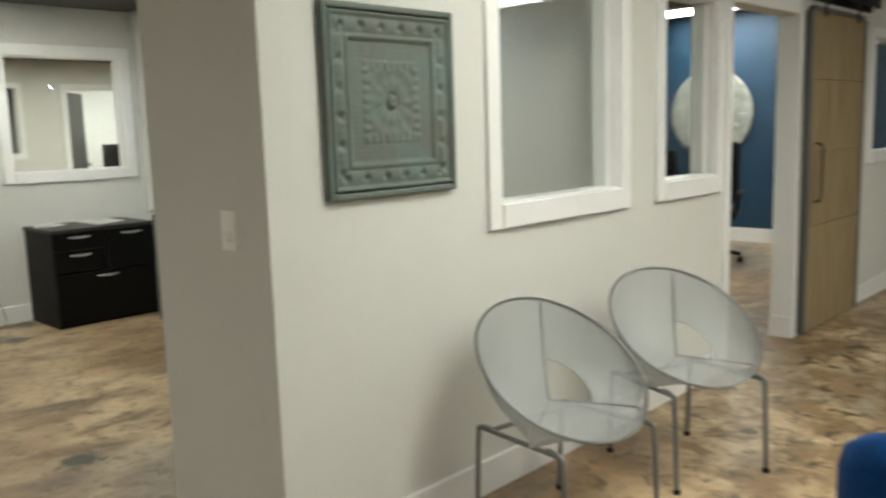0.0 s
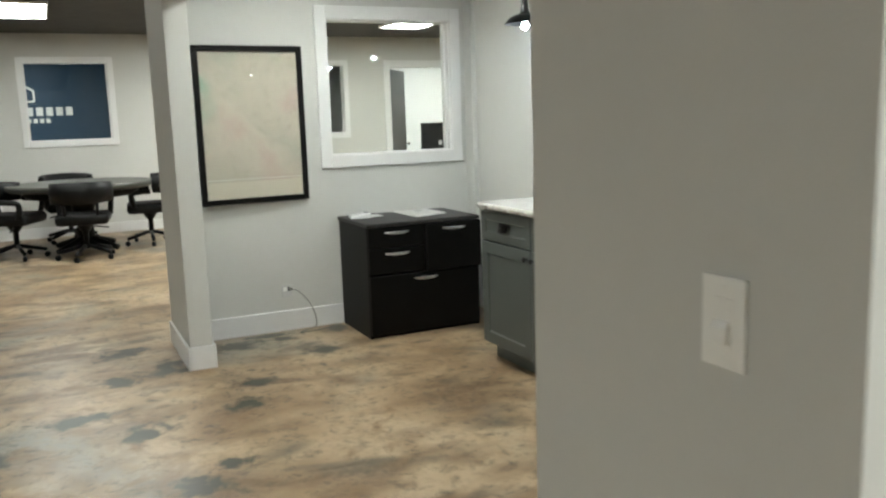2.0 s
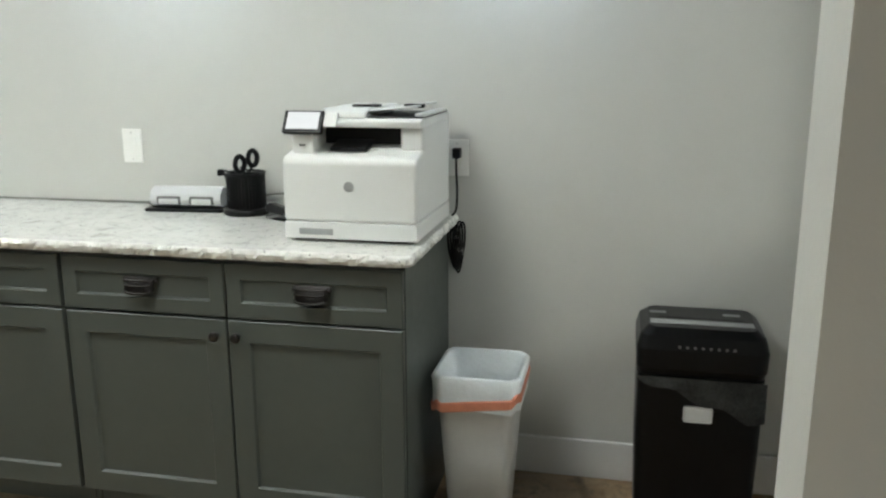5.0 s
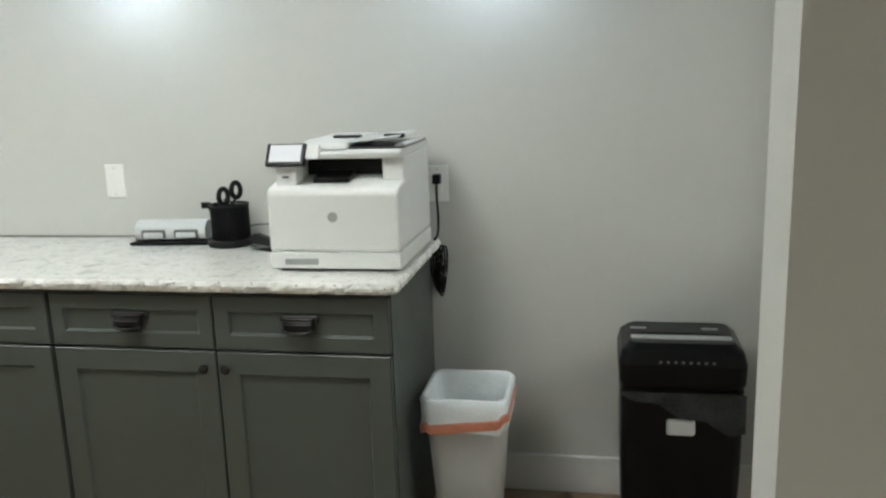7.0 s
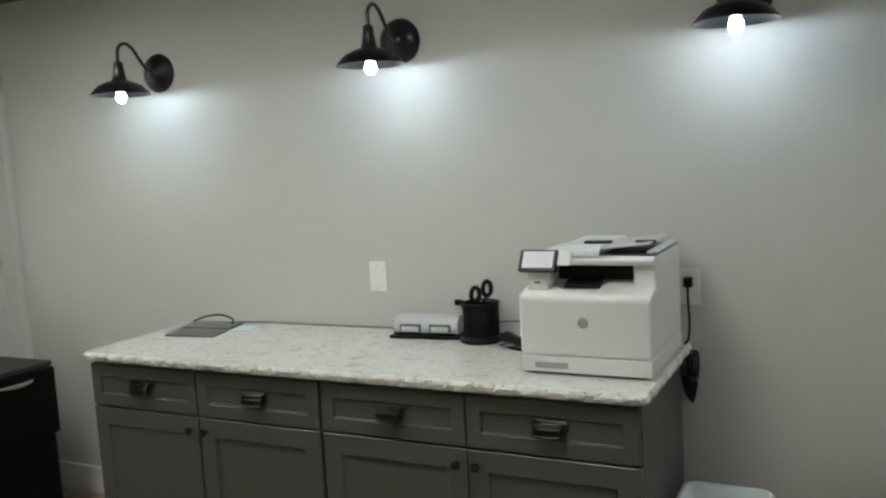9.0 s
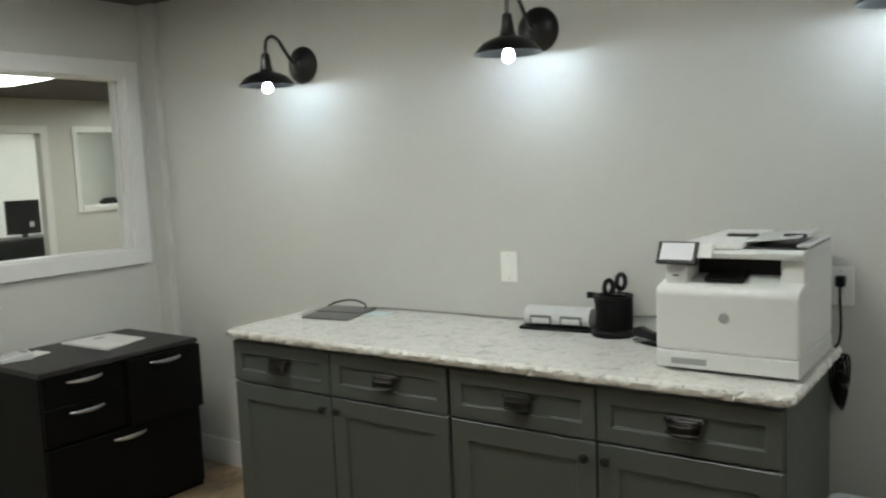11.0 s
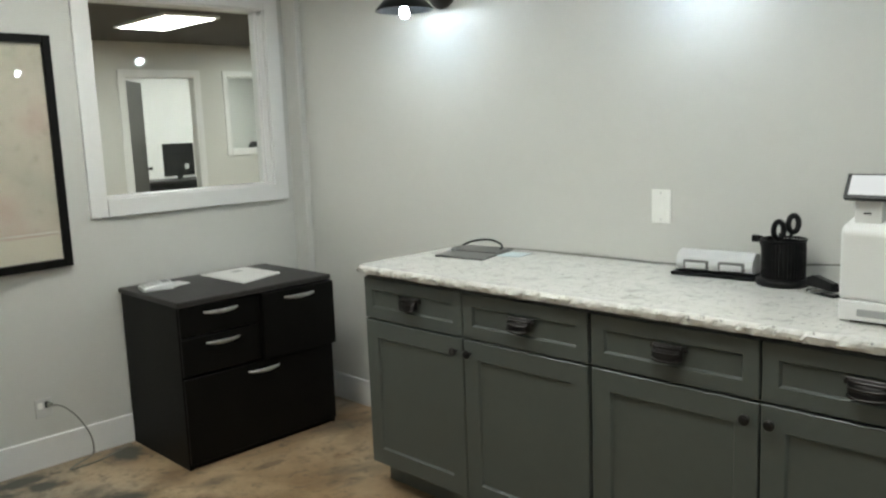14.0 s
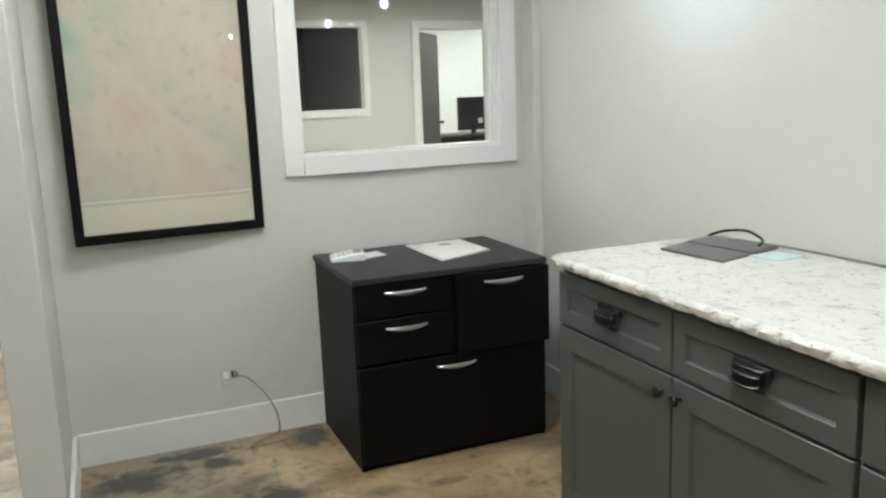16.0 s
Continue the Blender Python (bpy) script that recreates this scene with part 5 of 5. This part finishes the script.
# ---------------------------------------------------------------- sliding barn door
def barn_door():
    y0, y1, z0, z1 = 5.50, 6.55, 0.02, 2.085
    t = thing("barn_door", (SIDE + 0.036, y0, z0), "weathered oak sliding barn door, slid open along the wall", "door")
    w, h = y1 - y0, z1 - z0
    for a, b in ((0.0, 0.70), (0.704, 1.18), (1.184, 1.64), (1.644, h)):
        part("board", boxed(0.0, 0.034, 0.045, w - 0.045, a, b, bevel=0.002, seg=1), OAK, t)
    for a, b in ((0, 0.045), (w - 0.045, w)):
        part("edge_strip", boxed(-0.004, 0.038, a, b, 0, h, bevel=0.003), DARK_DOOR, t, "dark steel edge strip")
    part("top_strip", boxed(-0.004, 0.038, 0.045, w - 0.045, h, h + 0.03, bevel=0.003), DARK_DOOR, t, "dark steel edge strip")
    pts = [(0.034, 0.13, 0.86), (0.075, 0.13, 0.87), (0.08, 0.13, 0.9), (0.08, 0.13, 1.2), (0.075, 0.13, 1.23), (0.034, 0.13, 1.24)]
    part("handle", tube(pts, 0.0075), BRONZE, t, "dark bar handle", smooth=True)
    for y in (0.22, w - 0.2):
        hanger = part("hanger", boxed(0.04, 0.046, y - 0.025, y + 0.025, h - 0.03, h + 0.16, bevel=0.002), BLACK_STEEL, t, "black strap hanger")
        part("roller", lathe([(0.045, -0.012), (0.05, -0.008), (0.05, 0.008), (0.045, 0.012)], 24, at=(0.028, y, h + 0.135), turn=Matrix.Rotation(radians(90), 3, "Y")), BLACK_STEEL, hanger, smooth=True)
    r = thing("door_track", (SIDE, 4.45, 2.215), "black steel barn door track on the wall", "door track")
    part("rail", boxed(0.065, 0.073, 0.0, 2.35, -0.02, 0.025, bevel=0.002), BLACK_STEEL, r)
    for y in (0.1, 0.65, 1.2, 1.75, 2.25):
        part("standoff", lathe([(0.012, 0), (0.012, 0.065)], 12, at=(0, y, 0.002), turn=Matrix.Rotation(radians(90), 3, "Y")), BLACK_STEEL, r, smooth=True)
    part("backer", boxed(0.0, 0.02, 0.0, 2.35, -0.05, 0.055), ESPRESSO, r, "dark backing board")
    part("stop", boxed(0.06, 0.09, 2.28, 2.33, -0.03, 0.05, bevel=0.004), BLACK_STEEL, r)


barn_door()


# ---------------------------------------------------------------- side office
def wall_dial():
    t = thing("wall_dial", (-4.74, 9.48, 1.495), "large round cream wall dial on the blue wall", "wall decor")
    rot = Matrix.Rotation(radians(90), 3, "X")
    part("face", lathe([(0.515, 0.0), (0.52, 0.02), (0.50, 0.03), (0.47, 0.026)], 72, turn=rot), CREAM, t, smooth=True)
    rnd = random.Random(4)
    for k in range(9):
        a = radians(40 * k + rnd.uniform(-13, 13))
        r0 = rnd.uniform(0.22, 0.38)
        bm = boxed(-0.012, 0.012, -0.030, -0.0255, r0, r0 + rnd.uniform(0.05, 0.12))
        for v in bm.verts:
            v.co = Matrix.Rotation(a, 3, "Y") @ v.co
        part("mark", bm, PRINTER_GREY, t, "grey painted mark")
    part("boss", lathe([(0.06, 0.025), (0.05, 0.036)], 32, turn=rot), SILVER, t, smooth=True)


wall_dial()


def swivel_chair(name="office_chair"):
    """A padded swivel armchair with a low curved back, its front looks to +x."""
    t = thing(name, (-11.3, 0.95, 0), "black leather swivel armchair on five casters", "chair", "chairs round the table")
    part("seat", boxed(-0.26, 0.26, -0.27, 0.27, 0.395, 0.515, bevel=0.05, seg=4), LEATHER, t, smooth=True)
    bm = bmesh.new()
    rings = []
    for i in range(25):
        a = radians(95 + 170 * i / 24)
        k = 0.02 * math.sin(math.pi * i / 24)
        d = Vector((math.cos(a), math.sin(a), 0))
        sec = [(-0.035, 0.65 - k), (-0.042, 0.75), (-0.03, 0.835 + k), (0.025, 0.845 + k), (0.042, 0.75), (0.03, 0.645 - k)]
        rings.append([bm.verts.new((d.x * (0.28 + o) - 0.02, d.y * (0.29 + o), z)) for o, z in sec])
    for a, b in zip(rings, rings[1:]):
        for k in range(6):
            bm.faces.new((a[k], a[(k + 1) % 6], b[(k + 1) % 6], b[k]))
    bm.faces.new(rings[0])
    bm.faces.new(list(reversed(rings[-1])))
    bmesh.ops.recalc_face_normals(bm, faces=bm.faces[:])
    part("backrest", bm, LEATHER, t, smooth=True)
    for s in (-1, 1):
        part("arm", tube(curve_points([(-0.02, 0.29 * s, 0.66), (0.12, 0.285 * s, 0.655), (0.2, 0.275 * s, 0.62), (0.17, 0.26 * s, 0.47)], 5), 0.03), LEATHER, t, smooth=True)
        part("back_post", tube([(-0.22, 0.16 * s, 0.45), (-0.26, 0.17 * s, 0.66)], 0.018), BLACK, t, smooth=True)
    part("column", lathe([(0.03, 0.12), (0.03, 0.30), (0.05, 0.32), (0.09, 0.38), (0.12, 0.405)], 20), BLACK, t, smooth=True)
    part("lever", tube([(0.02, -0.08, 0.36), (0.06, -0.24, 0.33)], 0.008), BLACK, t, smooth=True)
    for k in range(5):
        a = radians(72 * k + 20)
        leg = part("leg", tube([(0.03 * math.cos(a), 0.03 * math.sin(a), 0.15), (0.3 * math.cos(a), 0.3 * math.sin(a), 0.085)], 0.022), BLACK, t, smooth=True)
        part("caster", lathe([(0.026, -0.02), (0.031, -0.014), (0.031, 0.014), (0.026, 0.02)], 16, at=(0.3 * math.cos(a), 0.3 * math.sin(a), 0.0315), turn=Matrix.Rotation(a + 1.2, 3, "Z") @ Matrix.Rotation(radians(90), 3, "Y")), BLACK, leg, smooth=True)
    return t


def round_table():
    t = thing("round_table", (-12.25, 1.02, 0), "round dark meeting table with a worn grey top", "table")
    part("tabletop", lathe([(0.78, 0.73), (0.81, 0.75), (0.81, 0.785), (0.795, 0.80)], 64), TABLE_TOP, t, smooth=False)
    part("apron", lathe([(0.60, 0.64), (0.66, 0.73)], 48), ESPRESSO, t, smooth=True)
    part("pedestal", lathe([(0.16, 0.06), (0.10, 0.12), (0.09, 0.35), (0.14, 0.56), (0.24, 0.65)], 32), ESPRESSO, t, smooth=True)
    for k in range(4):
        a = radians(90 * k + 45)
        part("foot", tube(curve_points([(0.08 * math.cos(a), 0.08 * math.sin(a), 0.14), (0.25 * math.cos(a), 0.25 * math.sin(a), 0.09), (0.45 * math.cos(a), 0.45 * math.sin(a), 0.035)], 4), 0.034), ESPRESSO, t, smooth=True)


round_table()
oc = swivel_chair()
oc.matrix_basis = pose(-11.45, 0.99, 0, 0, 0, 172)
copy_thing(oc, pose(-11.95, 0.29, 0, 0, 0, 66))
copy_thing(oc, pose(-12.25, 1.76, 0, 0, 0, -95))
copy_thing(oc, pose(-13.12, 0.88, 0, 0, 0, 5))


def executive_chair():
    t = thing("executive_chair", (-4.017, 7.997, 0), "tall black executive chair in the side office", "chair", rz=-70)
    part("seat", boxed(-0.27, 0.27, -0.27, 0.27, 0.44, 0.55, bevel=0.045, seg=4), LEATHER, t, smooth=True)
    part("backrest", boxed(-0.30, -0.19, -0.26, 0.26, 0.58, 1.2, bevel=0.05, seg=4), LEATHER, t, smooth=True)
    for s in (-1, 1):
        part("arm", tube(curve_points([(-0.2, 0.29 * s, 0.70), (0.1, 0.29 * s, 0.70), (0.18, 0.28 * s, 0.66), (0.12, 0.26 * s, 0.5)], 5), 0.025), LEATHER, t, smooth=True)
    part("column", lathe([(0.03, 0.1), (0.03, 0.36), (0.12, 0.44)], 20), BLACK, t, smooth=True)
    for k in range(5):
        a = radians(72 * k + 8)
        leg = part("leg", tube([(0, 0, 0.13), (0.31 * math.cos(a), 0.31 * math.sin(a), 0.085)], 0.022), BLACK, t, smooth=True)
        part("caster", lathe([(0.026, -0.02), (0.031, -0.014), (0.031, 0.014), (0.026, 0.02)], 16, at=(0.31 * math.cos(a), 0.31 * math.sin(a), 0.0315), turn=Matrix.Rotation(a, 3, "Z") @ Matrix.Rotation(radians(90), 3, "Y")), BLACK, leg, smooth=True)
    t = thing("office_desk", (-4.446, 7.11, 0), "espresso desk in the side office", "desk")
    part("top", boxed(-0.75, 0.55, -0.35, 0.35, 0.735, 0.765, bevel=0.004), ESPRESSO_TOP, t)
    for x in (-0.72, 0.52):
        part("side_panel", boxed(x - 0.015, x + 0.015, -0.33, 0.33, 0.0, 0.735), ESPRESSO, t)
    part("front_panel", boxed(-0.70, 0.50, -0.29, -0.27, 0.1, 0.735), ESPRESSO, t)
    t = thing("computer_monitor", (-4.2, 7.11, 0.765), "black computer monitor on the side office desk", "monitor")
    part("case", boxed(-0.28, 0.28, -0.02, 0.03, 0.08, 0.40, bevel=0.006), BLACK, t)
    part("stand", boxed(-0.04, 0.04, 0.03, 0.05, 0.01, 0.2), BLACK, t)
    part("foot", boxed(-0.12, 0.12, -0.08, 0.12, 0.0, 0.012, bevel=0.003), BLACK, t)


executive_chair()


# ---------------------------------------------------------------- far offices
def wall_sign():
    """Raised white sign on the blue wall: a house mark over two lines of plain blocks."""
    t = thing("wall_sign", (-16.65, 0.32, 1.5), "raised white company sign on the deep blue wall", "sign")
    outline = [(-0.27, 0.38), (-0.27, 0.55), (0.0, 0.72), (0.27, 0.55), (0.27, 0.38), (-0.27, 0.38)]
    for (ya, za), (yb, zb) in zip(outline, outline[1:]):
        part("mark", tube([(0.02, ya, za), (0.02, yb, zb)], 0.022, None, 4), WHITE, t)
    for k in range(10):
        y = -0.60 + 0.147 * k
        part("block", boxed(0.0, 0.02, y, y + 0.10, 0.15, 0.285), WHITE, t, "white raised block")
    for k in range(10):
        y = -0.42 + 0.093 * k
        part("block", boxed(0.0, 0.015, y, y + 0.06, 0.035, 0.105), WHITE, t, "white raised block")


wall_sign()


def far_office():
    t = thing("door_leaf", (FAR - 0.13, FARDOOR[0] + 0.015, 0.0), "charcoal painted office door standing open", "door", rz=180 - 37.5)
    part("panel", boxed(0.0, 0.90, -0.04, 0.0, 0.01, 2.19, bevel=0.003), DARK_DOOR, t)
    for y, s in ((-0.04, -1), (0.0, 1)):
        part("knob", lathe([(0.026, 0), (0.026, 0.006), (0.012, 0.012), (0.011, 0.035), (0.026, 0.045), (0.028, 0.06), (0.016, 0.07)], 20, at=(0.84, y, 1.0), turn=Matrix.Rotation(radians(-90 * s), 3, "X")), BRONZE, t, smooth=True)
    t = thing("desk", (-15.5, 7.2, 0), "espresso office desk with a panel front", "desk")
    part("top", boxed(-0.35, 0.35, -0.95, 0.95, 0.735, 0.765, bevel=0.004), ESPRESSO_TOP, t)
    part("front_panel", boxed(0.27, 0.29, -0.9, 0.9, 0.05, 0.735), ESPRESSO, t)
    for y in (-0.92, 0.92):
        part("side_panel", boxed(-0.33, 0.33, y - 0.015, y + 0.015, 0.0, 0.735), ESPRESSO, t)
    t = thing("computer_monitor", (-15.33, 7.06, 0.765), "black computer monitor seen from behind on the desk", "monitor")
    part("case", boxed(-0.02, 0.03, -0.25, 0.25, 0.06, 0.56, bevel=0.008), BLACK, t)
    part("stand", boxed(0.0, 0.03, -0.04, 0.04, 0.01, 0.2), BLACK, t)
    part("foot", boxed(-0.09, 0.11, -0.12, 0.12, 0.0, 0.012, bevel=0.003), BLACK, t)
    part("badge", boxed(0.0305, 0.033, 0.08, 0.15, 0.16, 0.24, bevel=0.001), SILVER, t, "silver rear badge")
    t = thing("desk_telephone", (FAR - 0.27, 7.66, 1.22), "black desk telephone on a window ledge", "telephone")
    part("body", boxed(-0.09, 0.09, -0.1, 0.1, 0.0, 0.06, bevel=0.012), BLACK, t)
    part("handset", boxed(-0.03, 0.03, -0.1, 0.1, 0.061, 0.095, bevel=0.012), BLACK, t)
    structure("window_ledge", boxed(FAR - 0.42, FAR - 0.14, 7.0, 8.05, 1.18, 1.22, bevel=0.004), WHITE, "white painted ledge")
    structure("ledge_bracket", boxed(FAR - 0.30, FAR - 0.142, 7.5, 7.54, 1.0, 1.18), WHITE, "white bracket under the ledge")


far_office()
